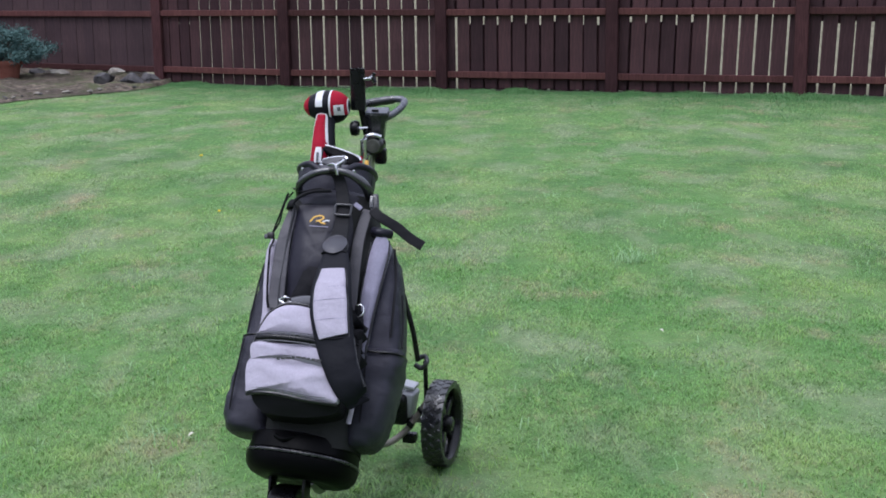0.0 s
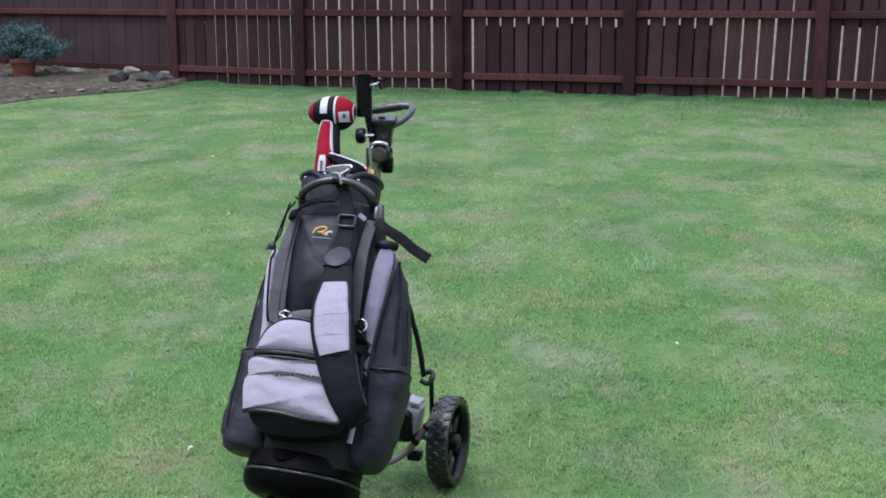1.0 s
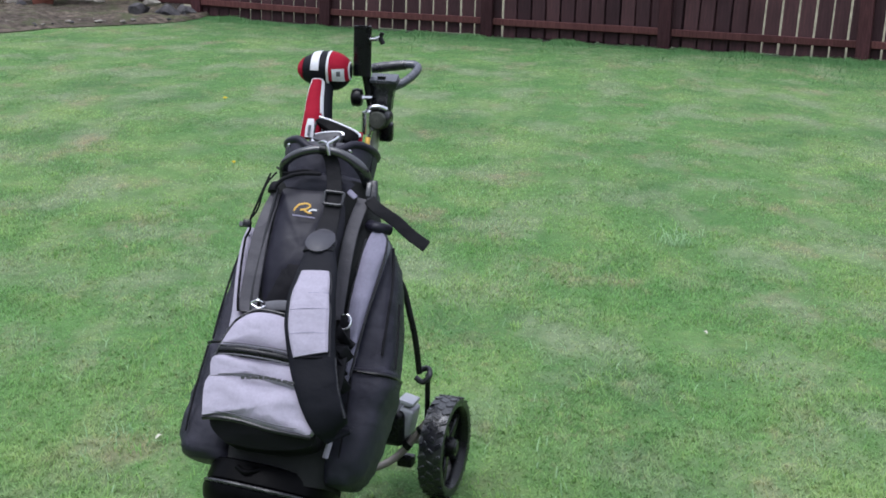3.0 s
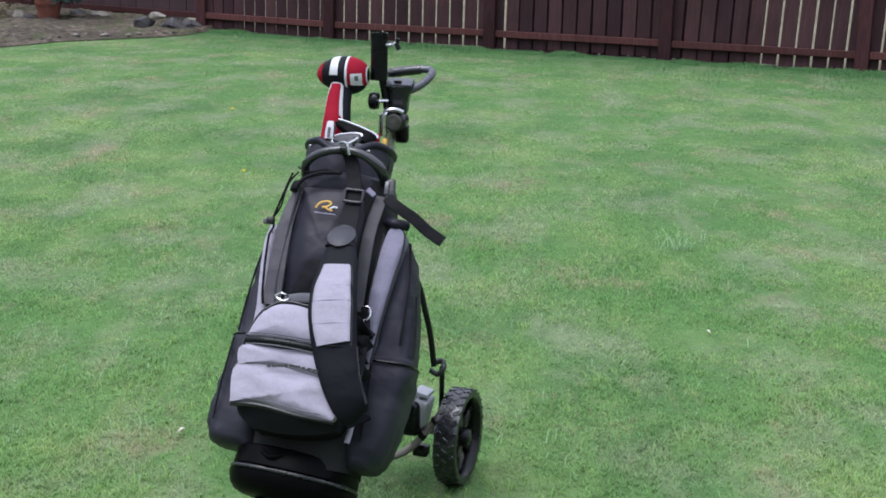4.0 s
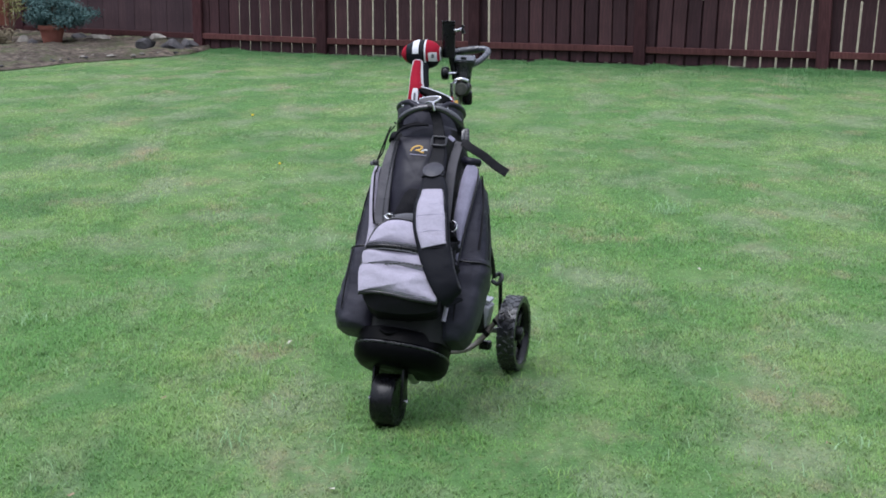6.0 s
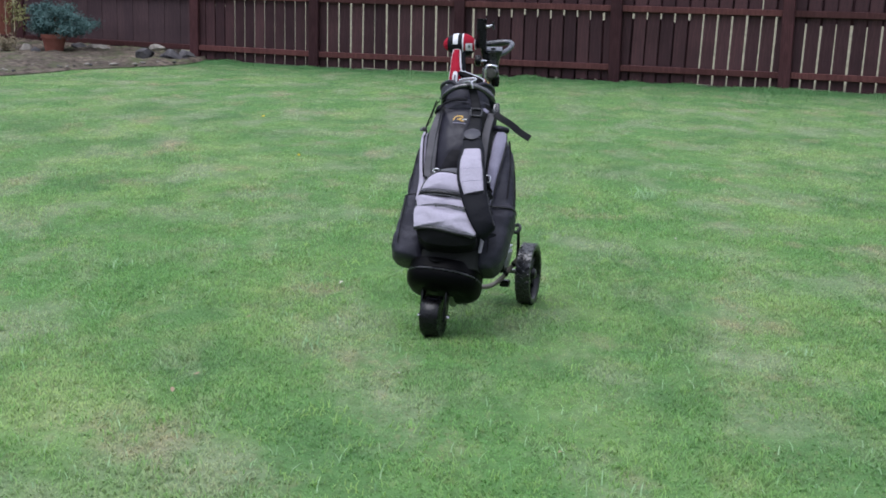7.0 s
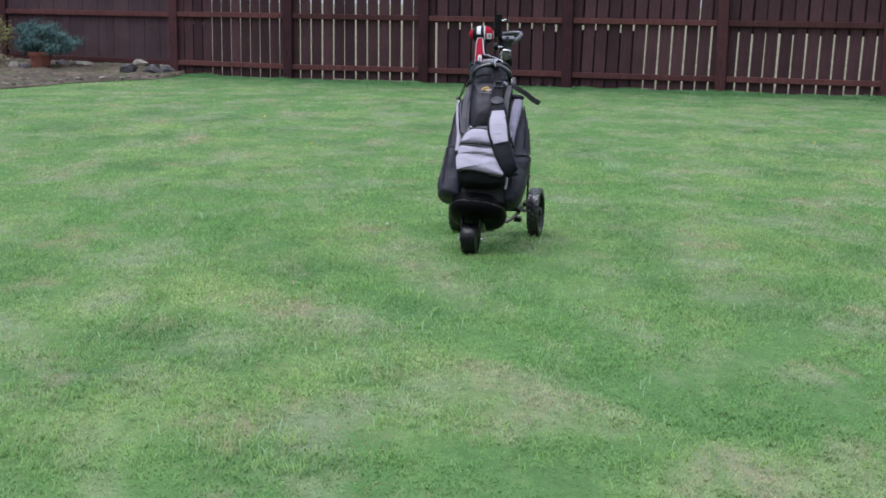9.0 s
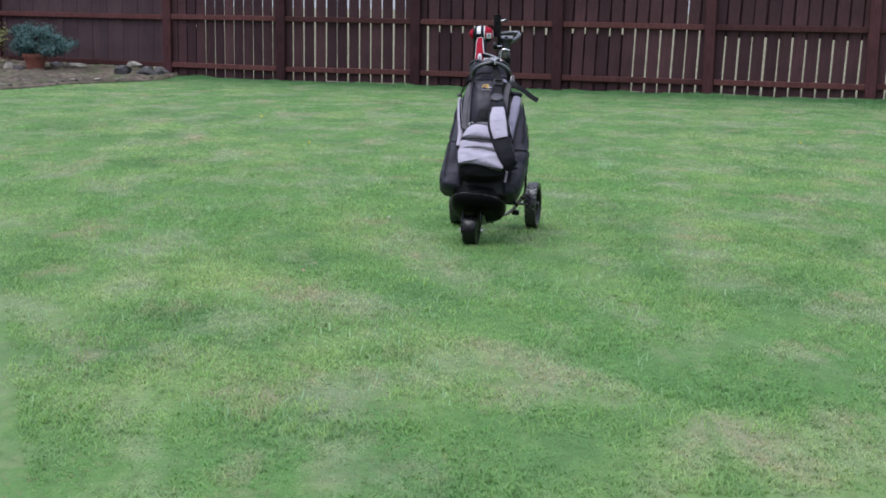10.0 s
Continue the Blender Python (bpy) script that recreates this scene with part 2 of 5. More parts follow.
WEBBING = make_fabric("black_webbing", (0.0065, 0.0065, 0.0085), weave=300, dirt=(0.018, 0.018, 0.021), rough=0.6, gleam=0.12)
PIPING = make_plastic("glossy_black_piping", (0.010, 0.0098, 0.0125), 0.28, 0.0, 0.45)
HANDLE_GREY = make_plastic("blue_grey_plastic", (0.055, 0.058, 0.074), 0.24, 0.05, 0.8)
BUCKLE = make_plastic("dark_grey_plastic", (0.017, 0.017, 0.021), 0.25, 0.04, 0.55)
CORD = make_fabric("black_cord", (0.006, 0.006, 0.0075), weave=600, dirt=(0.02, 0.02, 0.02))
BLACK_PLASTIC = make_plastic("black_plastic", (0.0036, 0.0036, 0.0048), 0.26, 0.004, 0.28)
BASE_PLASTIC = make_plastic("matt_black_plastic", (0.0022, 0.0022, 0.0028), 0.36, 0.006, 0.05)
RUBBER = make_plastic("dusty_black_rubber", (0.008, 0.008, 0.012), 0.27, 0.03, 0.9)
GREY_GRIP = make_plastic("grey_rubber_grip", (0.017, 0.0175, 0.022), 0.20, 0.06, 0.9)
CHROME = make_metal("chromed_steel", (0.62, 0.62, 0.65), 0.16)
DULL_METAL = make_metal("dull_grey_metal", (0.50, 0.48, 0.48), 0.32)
DARK_STEEL = make_metal("dark_steel", (0.065, 0.065, 0.07), 0.3)
RUSTY = make_plastic("tarnished_tube", (0.20, 0.172, 0.158), 0.34, 0.35, 0.7)
SILVER = make_plastic("silver_painted_casting", (0.36, 0.36, 0.40), 0.32, 0.12, 0.6)
RED_CLOTH = make_fabric("red_knit", (0.285, 0.010, 0.026), dirt=(0.19, 0.008, 0.02), rough=0.7)
WHITE_CLOTH = make_fabric("white_vinyl", (0.62, 0.62, 0.65), dirt=(0.5, 0.5, 0.5), rough=0.5, amount=0.12)
GOLD = make_plastic("gold_thread", (0.62, 0.36, 0.05), 0.45, 0.0)
TERRACOTTA = make_mottled("terracotta", (0.185, 0.066, 0.048), (0.27, 0.108, 0.078), 9.0, 0.85, 0.2, 0.006)
SOIL = make_bed_soil()
# soil tone darkened to hold the shade below the boards
SHADED_SOIL = make_mottled("shaded_dark_soil", (0.016, 0.013, 0.011), (0.045, 0.038, 0.03), 9.0, 0.95, 0.8, 0.02)
STONE = make_mottled("grey_stone", (0.035, 0.033, 0.037), (0.125, 0.118, 0.12), 7.0, 0.9, 0.6, 0.02)
PALE_STONE = make_mottled("pale_stone", (0.13, 0.118, 0.104), (0.33, 0.305, 0.265), 7.0, 0.9, 0.5, 0.02)
NEEDLES = make_mottled("blue_green_juniper", (0.024, 0.060, 0.056), (0.095, 0.170, 0.160), 9.0, 0.7, 0.2, 0.01)
BARK = make_mottled("brown_bark", (0.07, 0.05, 0.035), (0.15, 0.11, 0.08), 20.0)
TALL_GRASS = make_leafy("long_green_grass", (0.088, 0.210, 0.078), (0.150, 0.310, 0.120), 5.0)
PALE_GRASS = make_leafy("pale_green_grass", (0.24, 0.42, 0.19), (0.40, 0.56, 0.33), 15.0)
RICH_GRASS = make_leafy("rich_green_grass", (0.165, 0.350, 0.100), (0.33, 0.49, 0.15), 1.8)
YELLOW_LEAF = make_mottled("yellow_green_leaves", (0.10, 0.11, 0.035), (0.22, 0.22, 0.08), 8.0, 0.7, 0.1, 0.002)
BROWN_LEAF = make_mottled("withered_leaves", (0.10, 0.08, 0.05), (0.26, 0.22, 0.14), 12.0, 0.8, 0.1, 0.002)
RENDERED = make_mottled("grey_roughcast", (0.30, 0.29, 0.27), (0.38, 0.37, 0.35), 6.0, 0.9, 0.4, 0.01)
YELLOW = make_plastic("yellow_petals", (0.75, 0.55, 0.02), 0.6, 0.0)
PALE_LEAF = make_plastic("bleached_leaf", (0.46, 0.44, 0.36), 0.6, 0.0)
DRY_LEAF = make_plastic("dry_leaf", (0.26, 0.19, 0.12), 0.7, 0.0)


# ---------------------------------------------------------------- mesh helpers
def link_mesh(name, bm, material, smooth=True):
    me = bpy.data.meshes.new(name)
    bmesh.ops.recalc_face_normals(bm, faces=bm.faces[:])
    bm.to_mesh(me)
    bm.free()
    me.materials.append(material)
    if smooth:
        me.polygons.foreach_set("use_smooth", [True] * len(me.polygons))
        me.set_sharp_from_angle(angle=radians(40))
    return new(name, me)


def part(name, bm, material, parent, label="", smooth=True):
    ob = link_mesh(name, bm, material, smooth)
    ob.parent = parent
    if label:
        tagged(ob, label)
    return ob


def thing(name, m, label, category, group=""):
    ob = new(name)
    ob.empty_display_size = 0.1
    ob.matrix_world = m
    return tagged(ob, label, category, group)


def box(sx, sy, sz, at=(0, 0, 0), bevel=0.0, segments=2, turn=None, bm=None):
    out = bm or bmesh.new()
    made = bmesh.ops.create_cube(out, size=1.0)["verts"]
    m = Matrix.Translation(at) @ (turn or Matrix()) @ Matrix.Diagonal((sx, sy, sz, 1))
    bmesh.ops.transform(out, matrix=m, verts=made)
    if bevel:
        edges = list({e for v in made for e in v.link_edges})
        bmesh.ops.bevel(out, geom=edges, offset=bevel, segments=segments, affect="EDGES", profile=0.6)
    return out


def skin(rings, bm=None, closed=True, caps=True):
    """A surface through rings of points, all of one length."""
    out = bm or bmesh.new()
    vs = [[out.verts.new(p) for p in ring] for ring in rings]
    k = len(vs[0])
    for a, b in zip(vs, vs[1:]):
        for i in range(k if closed else k - 1):
            j = (i + 1) % k
            out.faces.new((a[i], a[j], b[j], b[i]))
    if caps and closed:
        out.faces.new(vs[0][::-1])
        out.faces.new(vs[-1])
    return out


def smooth_path(points, steps=6):
    """Points along a smooth line through those given."""
    p = [Vector(q) for q in points]
    out = []
    for i in range(len(p) - 1):
        a, b, c, d = p[max(i - 1, 0)], p[i], p[i + 1], p[min(i + 2, len(p) - 1)]
        for s in range(steps):
            t = s / steps
            out.append(0.5 * ((2 * b) + (c - a) * t + (2 * a - 5 * b + 4 * c - d) * t * t + (3 * b - a - 3 * c + d) * t ** 3))
    return out + [p[-1]]


def tube(points, radius, sides=12, steps=6, bm=None, flat=1.0, radii=None, up=(0, 1, 0), round_to=2.0):
    """A tube, or a flat strap (flat: thickness over width), swept along a smooth line. up: the way in which a strap is thin."""
    path = smooth_path(points, steps) if steps > 1 else [Vector(q) for q in points]
    rings, n = [], len(path)
    for i, p in enumerate(path):
        way = (path[min(i + 1, n - 1)] - path[max(i - 1, 0)]).normalized()
        side = way.cross(Vector(up))
        side = side.normalized() if side.length > 1e-4 else way.orthogonal().normalized()
        thin = side.cross(way).normalized()
        r = radius
        if radii:
            f = i / (n - 1) * (len(radii) - 1)
            k = min(int(f), len(radii) - 2)
            r = radii[k] + (radii[k + 1] - radii[k]) * (f - k)
        ring = []
        for j in range(sides):
            a = 2 * math.pi * j / sides
            ca, sa = math.cos(a), math.sin(a)
            e = 2.0 / round_to
            ring.append(p + side * r * math.copysign(abs(ca) ** e, ca) + thin * r * flat * math.copysign(abs(sa) ** e, sa))
        rings.append(ring)
    return skin(rings, bm)


def lathe(profile, sides=32, axis="z", at=(0, 0, 0), bm=None, caps=False):
    """A turned body; profile: (radius, height) rows."""
    rings = []
    for r, h in profile:
        ring = []
        for j in range(sides):
            a = 2 * math.pi * j / sides
            p = {"z": (r * math.cos(a), r * math.sin(a), h), "x": (h, r * math.cos(a), r * math.sin(a)), "y": (r * math.sin(a), h, r * math.cos(a))}[axis]
            ring.append(Vector(p) + Vector(at))
        rings.append(ring)
    return skin(rings, bm, caps=caps)


def puff(outline, front, height, back, rings=7, power=2.2, rumple=0.0, seed=0, steps=5, tilt=(0, 0)):
    """A padded panel in the bag's frame (x across, y into the bag, z along it). outline: (x, z) corners, rounded off;
    front: y of its rim, height: how far the middle swells outwards, back: y to which its sides run. tilt: rise of the face per metre of x and z."""
    loop = [(v.x, v.z) for v in smooth_path([(x, 0, z) for x, z in (*outline, outline[0])], steps)][:-1]
    cx, cz = sum(p[0] for p in loop) / len(loop), sum(p[1] for p in loop) / len(loop)
    made = [[(x, back, z) for x, z in loop]]
    for i in range(rings + 1):
        s = 1 - i / (rings + 0.4)
        ring = []
        for x, z in loop:
            px, pz = cx + (x - cx) * s, cz + (z - cz) * s
            h = height * (1 - s ** power) + (px - cx) * tilt[0] + (pz - cz) * tilt[1]
            h += rumple * noise.noise(Vector((px * 22 + seed, pz * 22, seed * 3.1))) * (1 - s ** 4) + rumple * 0.5 * noise.noise(Vector((px * 60, pz * 60 + seed, 0)))
            ring.append((px, front - h, pz))
        made.append(ring)
    return skin(made)


def oval(z, wide, front, back, x0=0.0, k=40, p=2.5, tip=0.0):
    """One ring of the bag: half-width, y of its front and back, squareness p, tip: how much higher the back is than the front."""
    ring = []
    for j in range(k):
        a = 2 * math.pi * j / k
        ca, sa = math.cos(a), math.sin(a)
        x = wide * math.copysign(abs(ca) ** (2 / p), ca)
        s = math.copysign(abs(sa) ** (2 / p), sa)
        y = (front + back) / 2 + (back - front) / 2 * s
        ring.append((x0 + x, y, z + tip * s))
    return ring


def rock(name, size, at, material, seed, label, category="stone", group="", turn=0):
    bm = bmesh.new()
    bmesh.ops.create_icosphere(bm, subdivisions=3, radius=1.0)
    facets = [Vector((math.sin(seed * 1.7 + i * 2.4), math.cos(seed * 2.3 + i * 1.9), math.sin(seed + i * 1.3) * 0.8)).normalized() for i in range(9)]
    for v in bm.verts:
        q = v.co * 1.3 + Vector((seed * 3.7, seed, 0))
        v.co *= 1 + 0.35 * noise.noise(q) + 0.10 * noise.noise(q * 3.5)
        # split faces: what lies beyond a plane is flattened on to it
        for f in facets:
            over = v.co.dot(f) - 0.72
            if over > 0:
                v.co -= f * over
        v.co = Vector((v.co.x * size[0], v.co.y * size[1], v.co.z * size[2]))
    ob = link_mesh(name, bm, material)
    ob.matrix_world = pose(*at, 0, 0, turn)
    return tagged(ob, label, category, group)


# ---------------------------------------------------------------- ground
def build_ground():
    bm = bmesh.new()
    xs = [-1500, -300, -60, -20] + [-12 + i * 0.6 for i in range(41)] + [20, 60, 300, 1500]
    ys = [-1500, -300, -40, -8] + [-2 + i * 0.6 for i in range(42)] + [28, 40, 90, 300, 1500]
    grid = [[bm.verts.new((x, y, 0.0)) for x in xs] for y in ys]
    for a, b in zip(grid, grid[1:]):
        for i in range(len(xs) - 1):
            bm.faces.new((a[i], a[i + 1], b[i + 1], b[i]))
    ob = link_mesh("ground", bm, LAWN)
    tagged(ob, "patchy green garden lawn running up to a wooden fence", "lawn", kind="structure")


POSTS = [(-10.2, 23.4), (-7.85, 22.53), (-4.33, 20.43), (-2.24, 19.18), (0.034, 18.31), (2.28, 17.38), (4.53, 16.46), (6.78, 15.53), (9.03, 14.60)]
BED = [(-12.0, 14.3), (-8.0, 15.1), (-6.48, 15.7), (-5.97, 16.65), (-5.64, 17.5), (-5.19, 18.05), (-4.70, 18.65), (-4.32, 19.22), (-4.14, 20.35)]


def fence_y(x):
    for (ax, ay), (bx, by) in zip(POSTS, POSTS[1:]):
        if ax <= x <= bx:
            return ay + (by - ay) * (x - ax) / (bx - ax)
    return 14.6 if x > 0 else 23.4


def bed_y(x):
    for (ax, ay), (bx, by) in zip(BED, BED[1:]):
        if ax <= x <= bx:
            ragged = 0.09 * noise.noise(Vector((x * 5.0, 1.5, 0))) + 0.05 * noise.noise(Vector((x * 14.0, 4.5, 0)))
            return ay + (by - ay) * (x - ax) / (bx - ax) + ragged
    return 99


def build_grass():
    """Short blades, denser and finer where the camera stands."""
    rng = np.random.default_rng(5)
    verts, faces = [], []
    base = 0
    for y0, y1, density, tall, wide in ((-0.8, 2.2, 6200, 0.014, 0.0060), (2.2, 4.6, 8500, 0.013, 0.0050), (4.6, 7.0, 5600, 0.012, 0.0058), (7.0, 10.5, 3600, 0.010, 0.0065), (10.5, 21.2, 1500, 0.006, 0.011)):
        lo, hi = min(-1.3 - 0.27 * (y1 + 3.4), -0.38 * (y1 + 0.2) - 0.3), -0.4 + 0.44 * (y1 + 3.9)
        count = int((hi - lo) * (y1 - y0) * density)
        x = rng.uniform(lo, hi, count)
        y = rng.uniform(y0, y1, count)
        keep = (x > np.minimum(-1.3 - 0.27 * (y + 3.4), -0.38 * (y + 0.2) - 0.3)) & (x < -0.4 + 0.44 * (y + 3.9))
        x, y = x[keep], y[keep]
        if y1 > 12:
            ok = np.array([q < fence_y(p) - 0.05 and q < bed_y(p) for p, q in zip(x, y)])
            x, y = x[ok], y[ok]
        k = len(x)
        clump = 0.8 + 0.65 * np.sin(x * 5.1 + np.sin(y * 3.7) * 2) * np.sin(y * 4.3 + np.cos(x * 2.9) * 2)
        tuft = 1.0 + 0.38 * np.sin(x * 61 + 3 * np.sin(y * 17)) * np.sin(y * 47 + 3 * np.cos(x * 13))
        h = tall * rng.uniform(0.45, 1.15, k) * clump * tuft
        face = rng.uniform(0, 2 * np.pi, k)
        lean = rng.uniform(0.3, 1.9, k) * h
        w = wide * rng.uniform(0.6, 1.3, k) / 2
        sx, sy = np.cos(face) * w, np.sin(face) * w
        lx, ly = -np.sin(face) * lean, np.cos(face) * lean
        z0 = np.zeros(k)
        v = np.empty((k, 5, 3), np.float32)
        v[:, 0] = np.stack([x - sx, y - sy, z0], 1)
        v[:, 1] = np.stack([x + sx, y + sy, z0], 1)
        v[:, 2] = np.stack([x + sx * 0.8 + lx * 0.4, y + sy * 0.8 + ly * 0.4, h * 0.6], 1)
        v[:, 3] = np.stack([x - sx * 0.8 + lx * 0.4, y - sy * 0.8 + ly * 0.4, h * 0.6], 1)
        v[:, 4] = np.stack([x + lx, y + ly, h], 1)
        i = (base + np.arange(k) * 5)[:, None]
        faces.append(np.concatenate([i + [0, 1, 2], i + [0, 2, 3], i + [3, 2, 4]], 1).reshape(-1, 3))
        verts.append(v.reshape(-1, 3))
        base += k * 5
    verts, faces = np.concatenate(verts), np.concatenate(faces)
    me = bpy.data.meshes.new("grass")
    me.vertices.add(len(verts))
    me.vertices.foreach_set("co", verts.ravel())
    me.loops.add(faces.size)
    me.loops.foreach_set("vertex_index", faces.ravel().astype(np.int32))
    me.polygons.add(len(faces))
    me.polygons.foreach_set("loop_start", np.arange(0, faces.size, 3, dtype=np.int32))
    me.polygons.foreach_set("loop_total", np.full(len(faces), 3, np.int32))
    me.polygons.foreach_set("use_smooth", np.ones(len(faces), bool))
    me.update(calc_edges=True)
    # the sward is lit as a soft whole: blades take a mostly upright normal
    up = rng.normal(0, 0.06, (len(verts) // 5, 1, 3)) + np.array([0.0, 0.0, 1.0])
    up = np.repeat(up / np.linalg.norm(up, axis=2, keepdims=True), 5, axis=1).reshape(-1, 3)
    me.normals_split_custom_set_from_vertices(up.tolist())
    me.materials.append(GRASS)
    tagged(new("grass", me), "short mown grass with straw-coloured patches on the lawn", "grass", kind="stuff")


# ---------------------------------------------------------------- fence
def build_fence():
    fence = thing("fence", pose(0, 0, 0), "red-brown stained wooden garden fence with upright boards", "fence")
    rng = random.Random(3)

    def mesh_of(bm, name, mat):
        ob = link_mesh(name, bm, mat, smooth=False)
        me = ob.data
        bpy.data.objects.remove(ob)
        return me

    def put(name, me, m, label=""):
        ob = new(name, me)
        ob.parent = fence
        ob.matrix_world = m
        if label:
            tagged(ob, label)
        return ob

    post = mesh_of(box(0.165, 0.12, 2.3, (0, 0, 1.05), 0.008, 1), "post", FENCE)
    board = mesh_of(box(0.176, 0.02, 2.06, (0, 0, 1.06), 0.003, 1), "board", BOARD)
    broad = mesh_of(box(0.184, 0.02, 2.06, (0, 0, 1.06), 0.003, 1), "board", BOARD)
    slim = mesh_of(box(0.176, 0.02, 2.06, (0, 0, 1.06), 0.003, 1), "board", BOARD)
    wide = mesh_of(box(0.20, 0.02, 2.04, (0, 0, 1.19), 0.003, 1), "board", PANEL)
    old = mesh_of(box(0.158, 0.018, 1.9, (0, 0, 1.1), 0.003, 1), "board", FENCE_OLD)
    low_back = mesh_of(box(0.158, 0.018, 1.0, (0, 0, 0.42), 0.003, 1), "board", FENCE_BACK)
    high_back = mesh_of(box(0.158, 0.018, 1.12, (0, 0, 1.58), 0.003, 1), "board", FENCE_BACK)
    long_back = mesh_of(box(0.158, 0.018, 1.22, (0, 0, 1.53), 0.003, 1), "board", FENCE_BACK)
    for x, y in POSTS:
        put("post", post, pose(x, y, 0, 0, 0, -22))
    for i, ((ax, ay), (bx, by)) in enumerate(zip(POSTS, POSTS[1:])):
        length, turn = math.hypot(bx - ax, by - ay), math.degrees(math.atan2(by - ay, bx - ax))
        m = pose(ax, ay, 0, 0, 0, turn)
        for z in (0.225, 1.07, 1.88):
            rail = link_mesh("rail", box(length - 0.14, 0.05, 0.088, (length / 2, -0.002, z + rng.uniform(-0.008, 0.008)), 0.005, 1), RAIL, smooth=False)
            rail.parent = fence
            rail.matrix_world = m @ pose(0, 0, 0, 0, rng.uniform(-0.15, 0.15), 0)
        me = (old, wide, broad, board, board, slim)[min(i, 5)]
        count = round(length / (0.18 if i < 2 else 0.2035))
        pitch = length / count
        tilt = 1.9 if i >= 5 else 0.0
        for k in range(count):
            at = pitch * (k + 0.5)
            step = 0.009 * (k % 2) if i < 2 else rng.uniform(0, 0.003)
            put("board", me, m @ pose(at + rng.uniform(-0.004, 0.004), 0.033 + step, rng.uniform(-0.015, 0.015), 0, rng.uniform(-0.3, 0.3) + tilt, 0))
            gap = pitch * (k + 1)
            if k == count - 1:
                continue
            if i == 2 and k < 3:
                put("board", low_back, m @ pose(gap, 0.09, rng.uniform(-0.03, 0.03), 0, tilt, 0))
                put("board", long_back, m @ pose(gap, 0.09, rng.uniform(-0.03, 0.03), 0, tilt, 0))
            if (i == 4 and k > 0) or (i == 5 and k < 5):
                put("board", low_back, m @ pose(gap, 0.09, rng.uniform(-0.03, 0.03), 0, tilt, 0))
            if i >= 4:
                put("board", long_back if i >= 6 else high_back, m @ pose(gap + (0.084 if i == 5 and k == 9 else 0.0), 0.09, rng.uniform(-0.02, 0.02), 0, tilt, 0))


# ---------------------------------------------------------------- planting bed
def build_bed():
    bm = bmesh.new()
    rows = []
    for i in range(151):
        x = -11.9 + i * (7.75 / 150)
        lo, hi = bed_y(x), fence_y(x) + 0.45
        row = []
        for j in range(26):
            s = j / 25
            y = lo + (max(hi, lo + 0.02) - lo) * s
            z = 0.012 + 0.06 * min(1, s * 3) + (0.16 * s ** 5 if x < -4.7 else 0.0) + (0.05 * noise.noise(Vector((x * 3, y * 3, 0))) + 0.025 * noise.noise(Vector((x * 11, y * 11, 4)))) * min(1, s * 6)
            row.append(bm.verts.new((x, y, z)))
        rows.append(row)
    for a, b in zip(rows, rows[1:]):
        for j in range(25):
            bm.faces.new((a[j], b[j], b[j + 1], a[j + 1]))
    tagged(link_mesh("planting_bed", bm, SOIL), "dry planting bed of soil and bark chips", "soil", kind="structure")
    rng = random.Random(11)
    # loose edging and rubble
    for k in range(60):
        x = rng.uniform(-8.0, -4.25)
        y = bed_y(x) + abs(rng.gauss(0.1, 0.9))
        if y > fence_y(x) - 0.1:
            continue
        s = rng.uniform(0.012, 0.04)
        rock("pebble", (s * 1.4, s, s * 0.7), (x, y, 0.05), rng.choice((STONE, PALE_STONE, PALE_STONE)), k + 20, "small loose stone lying on the dry bed", group="stones in the bed")
    rock("stone", (0.20, 0.14, 0.12), (-4.64, 19.80, 0.08), STONE, 1, "rough grey rockery stone beside the fence post", group="rockery stones")
    rock("stone", (0.17, 0.12, 0.15), (-5.05, 19.75, 0.11), STONE, 2, "rough grey rockery stone beside the fence post", group="rockery stones", turn=40)
    rock("stone", (0.14, 0.12, 0.10), (-4.43, 20.05, 0.09), STONE, 3, "rough grey rockery stone beside the fence post", group="rockery stones")
    rock("stone", (0.16, 0.06, 0.06), (-4.83, 19.67, 0.24), PALE_STONE, 4, "flat pale stone lying on the rockery", group="rockery stones", turn=-20)
    rock("stone", (0.27, 0.11, 0.08), (-6.11, 21.05, 0.14), PALE_STONE, 5, "long pale boulder below the fence", group="rockery stones", turn=-15)
    rock("stone", (0.19, 0.12, 0.08), (-6.48, 21.30, 0.13), STONE, 6, "grey stone below the fence", group="rockery stones")


